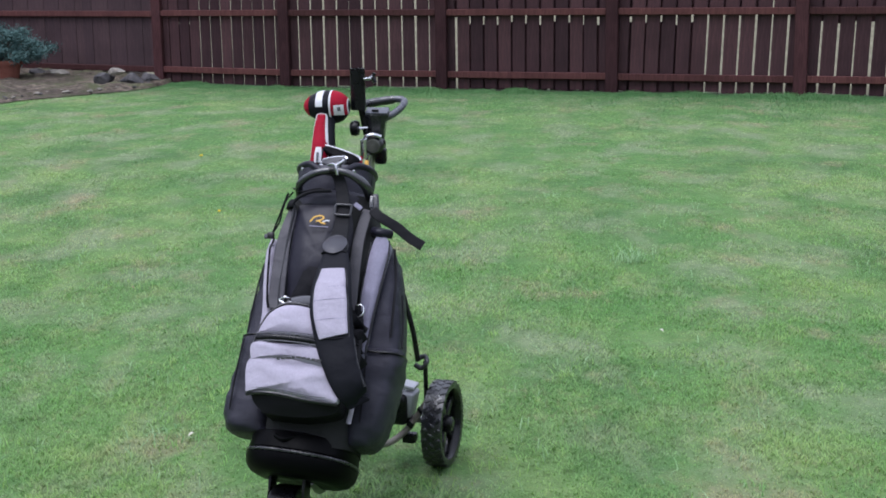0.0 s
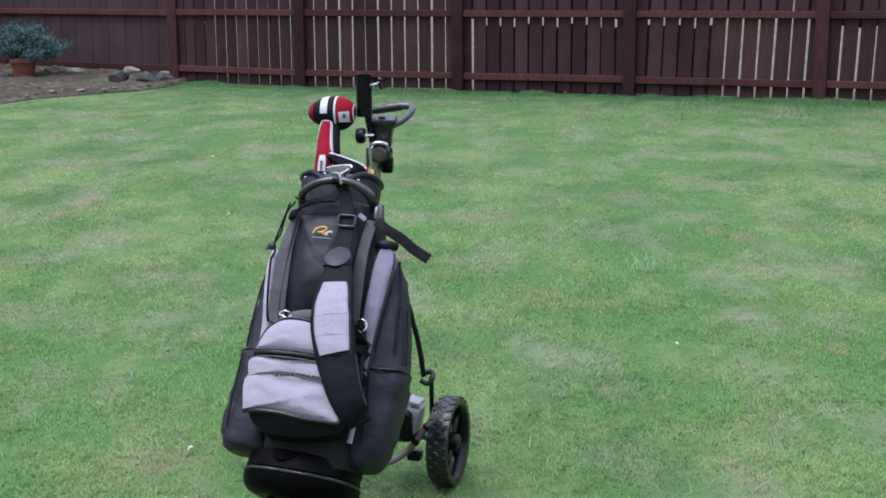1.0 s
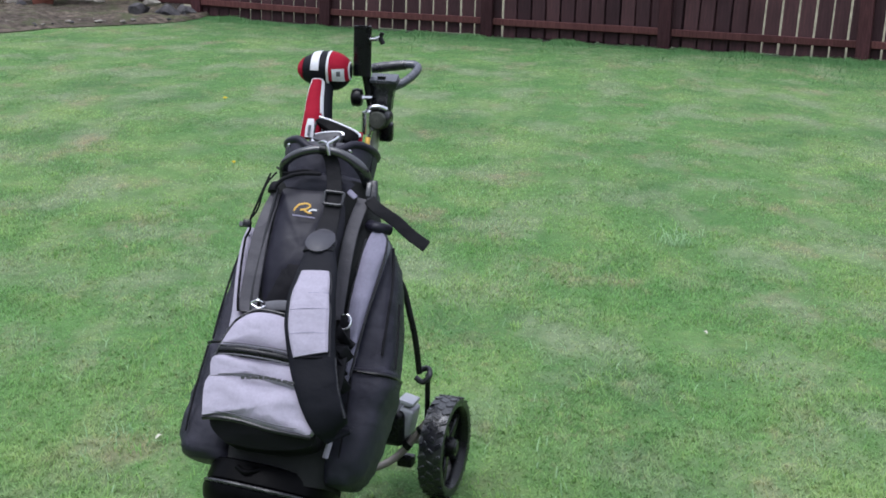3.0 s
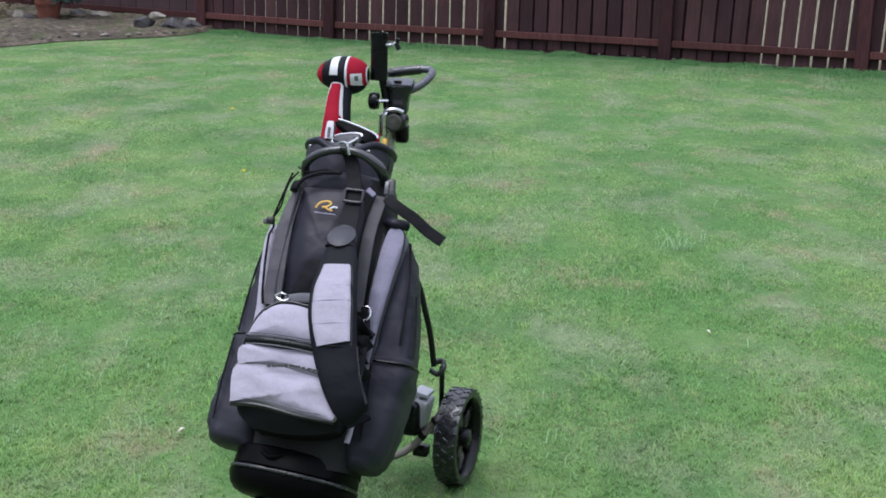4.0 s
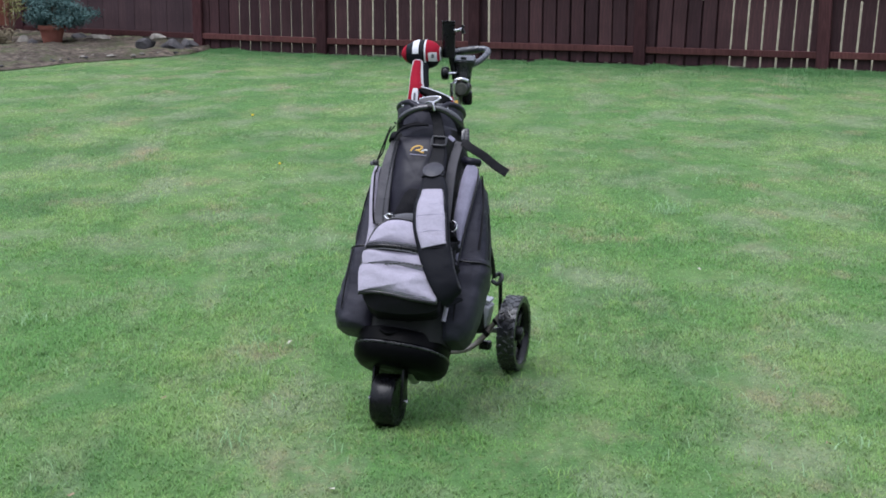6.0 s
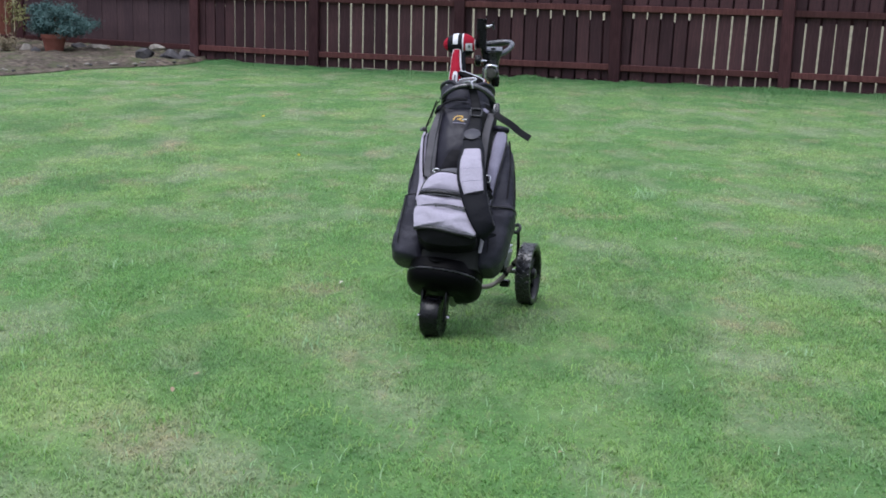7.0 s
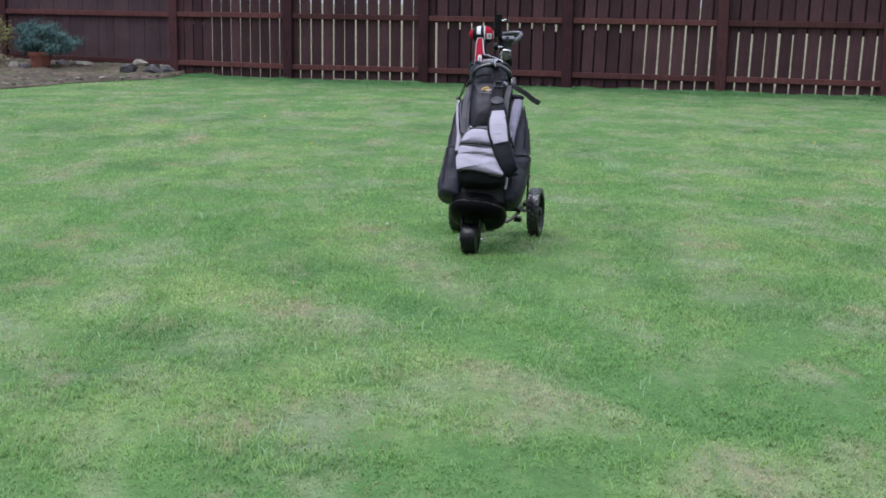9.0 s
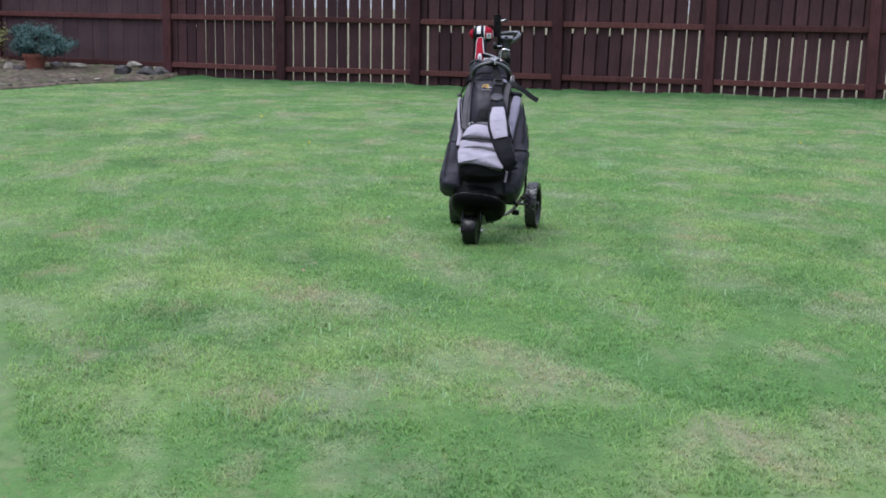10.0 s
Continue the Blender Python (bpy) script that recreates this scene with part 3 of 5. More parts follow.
def build_shrub():
    x, y = -6.75, 20.65
    pot = thing("plant_pot", pose(x, y, 0.04) @ Matrix.Scale(1.18, 4), "round terracotta pot holding a low juniper", "plant pot")
    part("pot_body", lathe([(0.001, 0.0), (0.115, 0.0), (0.165, 0.23), (0.182, 0.23), (0.182, 0.285), (0.16, 0.285), (0.15, 0.24), (0.001, 0.24)], 28), TERRACOTTA, pot)
    shrub = thing("juniper_shrub", pose(x, y, 0.32) @ Matrix.Diagonal((1.22, 1.2, 1.5, 1)), "spreading blue-green juniper growing in a terracotta pot", "shrub")
    rng = random.Random(8)
    wood = bmesh.new()
    tips = []
    for k in range(46):
        a = rng.uniform(0, 2 * math.pi)
        r = rng.uniform(0.12, 0.52) * (1.0 + 0.25 * math.cos(a))
        top = (r * math.cos(a) * 0.82, r * math.sin(a) * 0.7, rng.uniform(0.07, 0.37) * (1.1 - r * 0.9))
        tube([(0, 0, 0), (top[0] * 0.4, top[1] * 0.4, top[2] * 0.7 + 0.05), top], 0.008, 5, 3, wood, radii=[0.012, 0.007, 0.003])
        tips.append(Vector(top))
    part("trunk", wood, BARK, shrub)
    quads, vs = [], []
    for t in tips:
        for _ in range(330):
            c = t + Vector((rng.gauss(0, 0.052), rng.gauss(0, 0.048), rng.gauss(0, 0.030)))
            d = Vector((rng.gauss(0, 1) + c.x, rng.gauss(0, 1) + c.y, rng.gauss(0.4, 0.7))).normalized()
            s = d.orthogonal().normalized() * rng.uniform(0.004, 0.007)
            ln = rng.uniform(0.014, 0.034)
            b = len(vs)
            vs += [c - s, c + s, c + d * ln * 0.7 + s * 0.7, c + d * ln, c + d * ln * 0.6 - s]
            quads.append((b, b + 1, b + 2, b + 3, b + 4))
    me = bpy.data.meshes.new("crown")
    me.from_pydata(vs, [], quads)
    me.materials.append(NEEDLES)
    crown = new("crown", me)
    crown.parent = shrub


def build_sky_blockers():
    """Added walls behind and at the sides, never in view: they block low sky light to deepen the shade."""
    for name, a, b, thick, high, mat, label in (("wall_south", (-11.0, -9.0), (10.0, -9.0), 0.3, 5.6, RENDERED, "unseen grey wall added to block low sky light"), ("wall_west", (-11.0, -8.8), (-10.25, 23.3), 0.06, 1.8, FENCE, "unseen brown side screen added to block low sky light"), ("wall_east", (10.0, -8.8), (9.1, 14.5), 0.06, 1.8, FENCE, "unseen brown side screen added to block low sky light")):
        length, turn = math.hypot(b[0] - a[0], b[1] - a[1]), math.degrees(math.atan2(b[1] - a[1], b[0] - a[0]))
        wall = link_mesh(name, box(length, thick, high, (length / 2, 0, high / 2), 0.01, 1), mat, smooth=False)
        wall.matrix_world = pose(a[0], a[1], 0, 0, 0, turn)
        tagged(wall, label, "wall", kind="structure")


build_ground()
build_fence()
build_sky_blockers()
build_bed()
build_shrub()


# ---------------------------------------------------------------- golf trolley
TROLLEY = pose(-0.432, 2.993, 0, 0, 0, -9)
BAG = TROLLEY @ pose(0, 0, 0.22, -30, 0, 0)


def build_wheel(trolley, x, y, r, width, outer):
    """A spoked wheel with a chunky tyre; outer: +1 or -1, the side that faces outwards."""
    rim = bmesh.new()
    h = width / 2
    lathe([(r * 0.80, -h * 0.8), (r * 0.83, -h * 0.9), (r * 0.83, h * 0.9), (r * 0.80, h * 0.8), (r * 0.76, h * 0.2), (r * 0.76, -h * 0.2), (r * 0.80, -h * 0.8)], 40, "x", bm=rim)
    lathe([(0.001, -h * 0.95), (r * 0.16, -h * 0.95), (r * 0.2, -h * 0.5), (r * 0.2, h * 0.5), (r * 0.16, h * 0.95), (0.001, h * 0.95)], 20, "x", bm=rim)
    for k in range(5):
        a = 2 * math.pi * k / 5 + 0.3
        turn = Matrix.Rotation(a, 4, "X")
        box(width * 0.35, r * 0.2, r * 0.62, turn @ Vector((0.0, 0, r * 0.48)), 0.004, 1, turn, rim)
    wheel = part("wheel", rim, BLACK_PLASTIC, trolley, "black plastic spoked wheel with a rubber tyre")
    wheel.matrix_local = pose(x, y, r, 0, 0, 0.5)
    tyre = lathe([(r * 0.82, -h * 0.9), (r * 0.9, -h), (r * 0.955, -h * 0.93), (r * 0.975, -h * 0.6), (r * 0.98, 0), (r * 0.975, h * 0.6), (r * 0.955, h * 0.93), (r * 0.9, h), (r * 0.82, h * 0.9), (r * 0.82, -h * 0.9)], 56, "x")
    lugs = 26
    made = link_mesh("tread_block", box(width * 0.32, r * 0.10, r * 0.022, (0, 0, 0), 0.0015, 1), RUBBER)
    block = made.data
    bpy.data.objects.remove(made)
    for k in range(lugs):
        for row, (off, slant) in enumerate(((-0.62, 32), (0.0, -32), (0.62, 32))):
            a = 2 * math.pi * (k + 0.5 * (row % 2)) / lugs
            turn = Matrix.Rotation(a, 4, "X")
            lug = new("tread_block", block)
            lug.parent = wheel
            lug.matrix_local = Matrix.Translation(turn @ Vector((off * h, 0, r * 0.982))) @ turn @ Matrix.Rotation(radians(slant), 4, "Z")
    part("tyre", tyre, RUBBER, wheel, "dusty black rubber tyre with a blocky tread")
    cap = lathe([(0.001, h * 1.04), (r * 0.1, h * 1.04), (r * 0.13, h * 0.9)], 16, "x")
    if outer < 0:
        bmesh.ops.scale(cap, vec=(-1, 1, 1), verts=cap.verts[:])
    part("hub_cap", cap, DARK_STEEL, wheel)


def build_trolley():
    t = thing("golf_trolley", TROLLEY, "black and grey three-wheeled golf trolley standing on the lawn", "golf trolley")
    build_wheel(t, 0.228, 0.77, 0.138, 0.068, 1)
    build_wheel(t, -0.228, 0.77, 0.138, 0.068, -1)
    # front wheel, its fork and axle bolt
    r = 0.084
    rim = lathe([(0.001, -0.03), (0.05, -0.03), (0.066, -0.034), (0.066, 0.034), (0.05, 0.03), (0.001, 0.03)], 28, "x")
    fw = part("front_wheel", rim, BLACK_PLASTIC, t, "small wide black front wheel")
    fw.location = (-0.008, 0.08, r)
    part("tyre", lathe([(0.064, -0.036), (0.079, -0.037), (0.0835, -0.03), (0.084, 0.03), (0.079, 0.037), (0.064, 0.036), (0.064, -0.036)], 40, "x"), BLACK_PLASTIC, fw)
    for side in (-1, 1):
        part("fork_blade", box(0.008, 0.045, 0.15, (side * 0.05 - 0.008, 0.09, 0.135), 0.003, 2, Matrix.Rotation(radians(-18), 4, "X")), BLACK_PLASTIC, t)
        part("axle_bolt", lathe([(0.001, side * 0.066), (0.008, side * 0.066), (0.008, side * 0.054)], 8, "x", (-0.008, 0.08, r)), CHROME, t, "chromed axle bolt")
    part("fork_crown", box(0.108, 0.09, 0.035, (-0.008, 0.12, 0.19), 0.008, 2, Matrix.Rotation(radians(-30), 4, "X")), BASE_PLASTIC, t)
    # cradle under the bag
    part("base_cradle", box(0.17, 0.14, 0.012, (0, 0.20, 0.135), 0.005, 2, Matrix.Rotation(radians(-30), 4, "X")), BLACK_PLASTIC, t)
    part("frame_shaft", tube([(0, 0.14, 0.17), (0, 0.26, 0.11), (0.01, 0.40, 0.30), (0.03, 0.60, 0.66), (0.055, 0.70, 0.90), (0.065, 0.715, 1.0)], 0.017, 14, 6), DULL_METAL, t, "grey metal main shaft")
    part("rear_axle", tube([(-0.25, 0.77, 0.143), (0.0, 0.77, 0.143), (0.25, 0.77, 0.143)], 0.011, 12, 3), DULL_METAL, t)
    for side in (-1, 1):
        part("side_arm", tube([(side * 0.05, 0.66, 0.72), (side * 0.118, 0.735, 0.594), (side * 0.152, 0.74, 0.50), (side * 0.172, 0.74, 0.43), (side * 0.186, 0.74, 0.345)], 0.0095, 10, 6), BLACK_PLASTIC, t, "curved black side arm")
        part("arm_link", tube([(side * 0.180, 0.725, 0.338), (side * 0.205, 0.725, 0.328), (side * 0.222, 0.735, 0.345), (side * 0.208, 0.755, 0.357), (side * 0.185, 0.75, 0.352)], 0.0082, 8, 5), DARK_STEEL, t, "dark steel hinge link")
        part("wheel_strut", tube([(side * 0.212, 0.745, 0.345), (side * 0.211, 0.75, 0.25), (side * 0.206, 0.765, 0.15)], 0.0085, 10, 4), BLACK_PLASTIC, t)
        part("lower_tube", tube([(side * 0.02, 0.64, 0.085), (side * 0.084, 0.69, 0.085), (side * 0.135, 0.72, 0.115), (side * 0.178, 0.745, 0.165), (side * 0.208, 0.76, 0.205)], 0.011, 12, 5), RUSTY, t, "bent tarnished metal tube")
        part("tube_collar", tube([(side * 0.150, 0.73, 0.132), (side * 0.160, 0.735, 0.145)], 0.0145, 12, 1), BLACK_PLASTIC, t)
        part("tube_collar", tube([(side * 0.186, 0.75, 0.175), (side * 0.193, 0.753, 0.183)], 0.0145, 12, 1), BLACK_PLASTIC, t)
        part("strut_foot", box(0.05, 0.04, 0.03, (side * 0.150, 0.74, 0.092), 0.008), BLACK_PLASTIC, t)
    # motor housing between the rear wheels
    part("motor_housing", box(0.13, 0.12, 0.10, (0.085, 0.76, 0.19), 0.02, 3), BLACK_PLASTIC, t)
    part("gearbox", box(0.045, 0.07, 0.085, (0.145, 0.755, 0.205), 0.012, 3, Matrix.Rotation(radians(14), 4, "Y")), SILVER, t, "silver-grey metal gearbox")
    part("motor_cover", box(0.05, 0.06, 0.012, (0.15, 0.75, 0.262), 0.004, 2, Matrix.Rotation(radians(10), 4, "Y")), SILVER, t)
    # the wheels and their frame stand turned a little under the bag
    about, back = Matrix.Translation((0, 0.45, 0)) @ Matrix.Rotation(radians(-8), 4, "Z"), Matrix.Translation((0, -0.45, 0))
    for o in t.children:
        narrow = o.name.split(".")[0] not in ("wheel", "front_wheel", "fork_blade", "axle_bolt", "fork_crown", "base_cradle", "frame_shaft")
        if o.name.split(".")[0] != "frame_shaft":
            o.matrix_basis = about @ Matrix.Diagonal((0.86 if narrow else 1.0, 1, 1, 1)) @ back @ o.matrix_basis
    # handle
    part("height_joint", lathe([(0.001, -0.03), (0.024, -0.03), (0.028, -0.022), (0.028, 0.03), (0.024, 0.036), (0.001, 0.036)], 26, "y", (0.085, 0.69, 1.026)), BLACK_PLASTIC, t)
    part("joint_badge", lathe([(0.001, -0.0375), (0.0195, -0.0365), (0.023, -0.03), (0.0215, -0.028)], 26, "y", (0.085, 0.69, 1.026)), BADGE, t, "round grey-green cap with a worn face")
    part("joint_clamp", tube([(0.055, 0.67, 1.040), (0.068, 0.664, 1.056), (0.090, 0.664, 1.059), (0.106, 0.67, 1.052)], 0.0075, 10, 5), CHROME, t, "chromed clamp band")
    part("joint_lever", box(0.035, 0.03, 0.05, (0.100, 0.70, 0.992), 0.01, 3), BLACK_PLASTIC, t)
    part("clamp_bolt", tube([(0.057, 0.66, 1.046), (0.055, 0.66, 0.99)], 0.0118, 12, 1), CHROME, t)
    part("clamp_bolt", tube([(0.070, 0.665, 1.0), (0.058, 0.665, 0.965)], 0.0065, 10, 1), CHROME, t)
    part("handle_stem", skin([[Vector((cx + sx * w, 0.72 + sy * d, z)) for sx, sy in ((-1, -0.6), (-0.6, -1), (0.6, -1), (1, -0.6), (1, 0.6), (0.6, 1), (-0.6, 1), (-1, 0.6))]
                              for z, w, d, cx in ((1.045, 0.021, 0.02, 0.087), (1.075, 0.024, 0.022, 0.087), (1.095, 0.027, 0.024, 0.088), (1.112, 0.034, 0.026, 0.091), (1.122, 0.036, 0.024, 0.092), (1.127, 0.033, 0.02, 0.092))]),
         BUCKLE, t, "dark grey plastic handle housing")
    part("stem_plate", box(0.070, 0.040, 0.010, (0.092, 0.70, 1.127), 0.004, 2, Matrix.Rotation(radians(22), 4, "X")), HANDLE_GREY, t, "blue-grey switch plate")
    part("stem_switch", box(0.02, 0.012, 0.006, (0.088, 0.688, 1.131), 0.002, 2), BLACK_PLASTIC, t)
    part("handle_grip", tube([(0.044, 0.773, 1.143), (0.085, 0.788, 1.149), (0.126, 0.796, 1.154)], 0.0132, 18, 10, flat=0.95, radii=[0.0138, 0.0128, 0.0138, 0.0128, 0.0138, 0.0128, 0.0136]), RUBBER, t, "black rubber hand grip with finger grooves")
    part("handle_loop", tube([(0.040, 0.772, 1.142), (0.09, 0.789, 1.150), (0.134, 0.797, 1.155), (0.154, 0.793, 1.153), (0.161, 0.775, 1.145), (0.153, 0.75, 1.131), (0.132, 0.725, 1.114), (0.104, 0.71, 1.102)], 0.0108, 14, 8), HANDLE_GREY, t, "blue-grey D-shaped handle loop")
    # umbrella holder
    part("umbrella_tube", lathe([(0.0205, 0.0), (0.0228, 0.0), (0.0228, 0.124), (0.0195, 0.124), (0.0195, 0.03), (0.001, 0.03)], 26, "z", (0.034, 0.70, 1.132)), BLACK_PLASTIC, t, "open black umbrella holder tube")
    part("holder_arm", tube([(0.040, 0.71, 1.14), (0.048, 0.71, 1.10), (0.056, 0.71, 1.055)], 0.011, 10, 4), BLACK_PLASTIC, t)
    part("wing_screw", tube([(0.05, 0.695, 1.224), (0.072, 0.69, 1.226), (0.084, 0.688, 1.231)], 0.0055, 10, 3), CHROME, t, "chromed wing screw")
    wing = tube([(0.082, 0.688, 1.229), (0.088, 0.687, 1.243)], 0.0055, 8, 2, flat=0.6)
    tube([(0.082, 0.688, 1.231), (0.09, 0.687, 1.214)], 0.0065, 8, 2, wing)
    part("screw_wing", wing, BLACK_PLASTIC, t)
    part("clamp_knob", lathe([(0.001, -0.016), (0.014, -0.016), (0.022, -0.012), (0.024, 0.0), (0.021, 0.010), (0.001, 0.012)], 18, "x", (0.026, 0.69, 1.077)), BLACK_PLASTIC, t, "ribbed black clamp knob")
    part("knob_screw", tube([(0.03, 0.69, 1.077), (0.06, 0.70, 1.077)], 0.006, 8, 1), CHROME, t)


# ---------------------------------------------------------------- golf bag
def build_bag():
    b = thing("golf_bag", BAG, "black and silver-grey golf bag strapped on a trolley", "golf bag")
    lean = lambda z: 0.008 * z / 0.9
    k = 44
    # main sleeve
    rings = []
    for i in range(25):
        z = 0.09 + 0.72 * i / 24
        w = 0.128 + 0.034 * math.exp(-((z - 0.63) / 0.11) ** 2) - 0.016 * max(0, (z - 0.66) / 0.15)
        ring = [Vector(p) for p in oval(z, w, 0.0, 0.245 - 0.03 * z, lean(z), k, 3.6)]
        rings.append([p + Vector((p.x - lean(z), p.y - 0.12, 0)).normalized() * 0.005 * noise.noise(p * 14) for p in ring])
    part("body", skin(rings), CHARCOAL, b, "charcoal canvas sleeve")
    # moulded base
    base = skin([oval(z - 0.012, w, f, bk, -0.016, k, 2.5) for z, w, f, bk in
                 ((0.042, 0.05, 0.09, 0.16), (0.038, 0.09, 0.05, 0.20), (0.038, 0.115, 0.018, 0.228), (0.046, 0.135, -0.008, 0.25), (0.060, 0.147, -0.022, 0.262), (0.078, 0.152, -0.029, 0.266), (0.090, 0.153, -0.030, 0.268), (0.096, 0.147, -0.022, 0.262), (0.101, 0.147, -0.020, 0.262), (0.107, 0.150, -0.024, 0.265),
                  (0.135, 0.147, -0.020, 0.264), (0.150, 0.142, -0.014, 0.258), (0.155, 0.128, 0.0, 0.245))])
    tipped = Matrix.Translation((-0.024, 0.1, 0.076)) @ Matrix.Rotation(radians(6), 4, "Y") @ Matrix.Translation((0.016, -0.1, -0.09))
    cup = part("base_cup", base, BASE_PLASTIC, b, "moulded black plastic base")
    cup.matrix_local = tipped
    # greyer, glossier plastic on this ring carries the highlight along the lip
    lip = oval(0.085, 0.150, -0.0275, 0.264, -0.016, 36, 2.5)
    part("base_lip", tube([*lip, lip[0]], 0.0050, 8, 2, up=(0, 0, 1)), BUCKLE, b).matrix_local = tipped
    part("lift_loop", tube([(-0.074, -0.018, 0.116), (-0.049, -0.028, 0.104), (-0.019, -0.018, 0.114)], 0.006, 8, 6, flat=0.5), BASE_PLASTIC, b)
    # neck and collar
    part("neck_band", skin([oval(z, w, f, bk, lean(z), k, 2.4) for z, w, f, bk in
                            ((0.772, 0.117, -0.004, 0.226), (0.78, 0.124, -0.012, 0.232), (0.80, 0.125, -0.014, 0.234), (0.816, 0.121, -0.008, 0.23), (0.822, 0.116, 0.0, 0.224))]), LIT_NYLON, b)
    collar = skin([oval(z, w - 0.010, f, bk, lean(z) - 0.010, k, 2.3, tip) for z, w, f, bk, tip in
                   ((0.815, 0.114, 0.002, 0.222, 0.0), (0.86, 0.118, -0.004, 0.226, 0.004), (0.895, 0.121, -0.006, 0.23, 0.008), (0.915, 0.120, -0.006, 0.23, 0.012), (0.925, 0.115, 0.0, 0.224, 0.014),
                    (0.922, 0.106, 0.01, 0.214, 0.013), (0.88, 0.102, 0.014, 0.21, 0.006), (0.80, 0.10, 0.016, 0.208, 0.0))])
    def dip(p):
        return 0.030 * math.exp(-((p[0] - 0.010) / 0.052) ** 4) * max(0.0, min(1.0, (p[2] - 0.84) / 0.06)) if p[1] < 0.09 else 0.0

    for v in collar.verts:
        v.co.z -= dip(v.co)
    part("collar", collar, LIT_NYLON, b, "padded black collar with a dipped front")
    part("collar_lining", skin([[(x, 0.018 - 0.0006 * i, z) for x, z in ((-0.05, 0.84), (0.052, 0.84), (0.052, 0.90 + 0.003 * i), (-0.05, 0.90 + 0.003 * i))] for i in range(3)]), MID_GREY, b, "grey collar lining")
    rim = [oval(0.918, 0.108, -0.004, 0.228, lean(0.92) - 0.010, 28, 2.3, 0.013)]
    rim[0] = [(p[0], p[1], p[2] - dip(p)) for p in rim[0]]
    part("collar_rim", tube([*rim[0], rim[0][0]], 0.010, 10, 2, up=(0, 0, 1)), BLACK_SMOOTH, b)
    part("divider", box(0.2, 0.006, 0.12, (lean(0.9), 0.09, 0.86), 0.002), BLACK_CLOTH, b)
    part("divider", box(0.006, 0.2, 0.12, (lean(0.9) + 0.02, 0.11, 0.86), 0.002), BLACK_CLOTH, b)
    for x, z in ((-0.078, 0.886), (0.088, 0.882)):
        part("rivet", lathe([(0.001, -0.011), (0.003, -0.010), (0.004, -0.002)], 10, "y", (x - (0.016 if x > 0 else 0.0), 0.006 if x < 0 else 0.012, z)), CHROME, b)
    # carry handle
    part("carry_handle", tube([(-0.086, 0.03, 0.812), (-0.074, -0.022, 0.832), (-0.035, -0.044, 0.852), (0.022, -0.05, 0.862), (0.075, -0.044, 0.852), (0.112, -0.022, 0.830), (0.122, 0.03, 0.808)], 0.0105, 14, 7, radii=[0.012, 0.0105, 0.0105, 0.0105, 0.011, 0.014, 0.014]), GREY_GRIP, b, "grey rubber carry handle")
    part("handle_keeper", tube([(0.016, -0.05, 0.862), (0.030, -0.05, 0.861)], 0.013, 12, 1), BLACK_PLASTIC, b)
    # middle panel with emblem
    spine = puff([(-0.078, 0.775), (-0.02, 0.795), (0.06, 0.785), (0.085, 0.70), (0.08, 0.55), (0.07, 0.43), (-0.08, 0.43), (-0.098, 0.53), (-0.09, 0.66)], 0.004, 0.030, 0.04, 8, 2.6, 0.004, 3)
    for v in spine.verts:
        if v.co.y < 0.02 and v.co.z < 0.60:
            v.co.y += 0.026 * ((0.60 - v.co.z) / 0.15) ** 1.4
    recess = puff([(-0.062, 0.60), (-0.03, 0.64), (0.045, 0.63), (0.062, 0.55), (0.06, 0.44), (-0.084, 0.44), (-0.084, 0.53)], 0.002, 0.031, 0.04, 8, 2.6, 0.003, 3)
    for v in recess.verts:
        if v.co.y < 0.02 and v.co.z < 0.60:
            v.co.y += 0.026 * ((0.60 - v.co.z) / 0.15) ** 1.4
    part("spine_recess", recess, BLACK_CLOTH, b, "dull black lower front panel")
    part("spine_panel", spine, BLACK_SMOOTH, b, "smooth black padded front panel")
    part("panel_piping", tube([(-0.088, -0.004, 0.775), (-0.098, -0.006, 0.66), (-0.107, -0.006, 0.53), (-0.10, -0.006, 0.44)], 0.004, 8, 6), PIPING, b)
    emblem = tube([(-0.034, -0.036, 0.729), (-0.024, -0.0375, 0.742), (-0.006, -0.0375, 0.747), (0.004, -0.037, 0.742), (-0.004, -0.0375, 0.734), (-0.018, -0.0375, 0.731)], 0.0023, 6, 5, flat=0.4)
    tube([(-0.010, -0.038, 0.732), (-0.001, -0.0375, 0.726), (0.010, -0.037, 0.724)], 0.0022, 6, 4, emblem, flat=0.4)
    gold = part("emblem", emblem, GOLD, b, "gold embroidered emblem")
    tail = part("emblem_tail", tube([(0.002, -0.0375, 0.728), (0.012, -0.037, 0.733), (0.021, -0.036, 0.732)], 0.0022, 6, 4, flat=0.4), WHITE_CLOTH, b)
    stitched = part("emblem_bar", box(0.055, 0.0016, 0.0035, (-0.008, -0.0368, 0.7155), 0.0006, 1, Matrix.Rotation(radians(4), 4, "Y")), GREY_INSET, b, "thin grey bar of stitched writing")
    for o in (stitched, gold, tail):
        o.location = (0.004, 0.0, -0.016)
    part("grey_piping", tube([(-0.150, 0.046, 0.685), (-0.154, 0.03, 0.64), (-0.150, 0.018, 0.56), (-0.141, 0.008, 0.46), (-0.146, 0.0, 0.37)], 0.0125, 8, 6, flat=0.4), GREY_CLOTH, b)
    part("grey_piping", tube([(0.128, 0.0, 0.27), (0.127, -0.002, 0.23), (0.125, -0.002, 0.19), (0.120, -0.002, 0.155)], 0.007, 8, 6, flat=0.4), GREY_CLOTH, b)

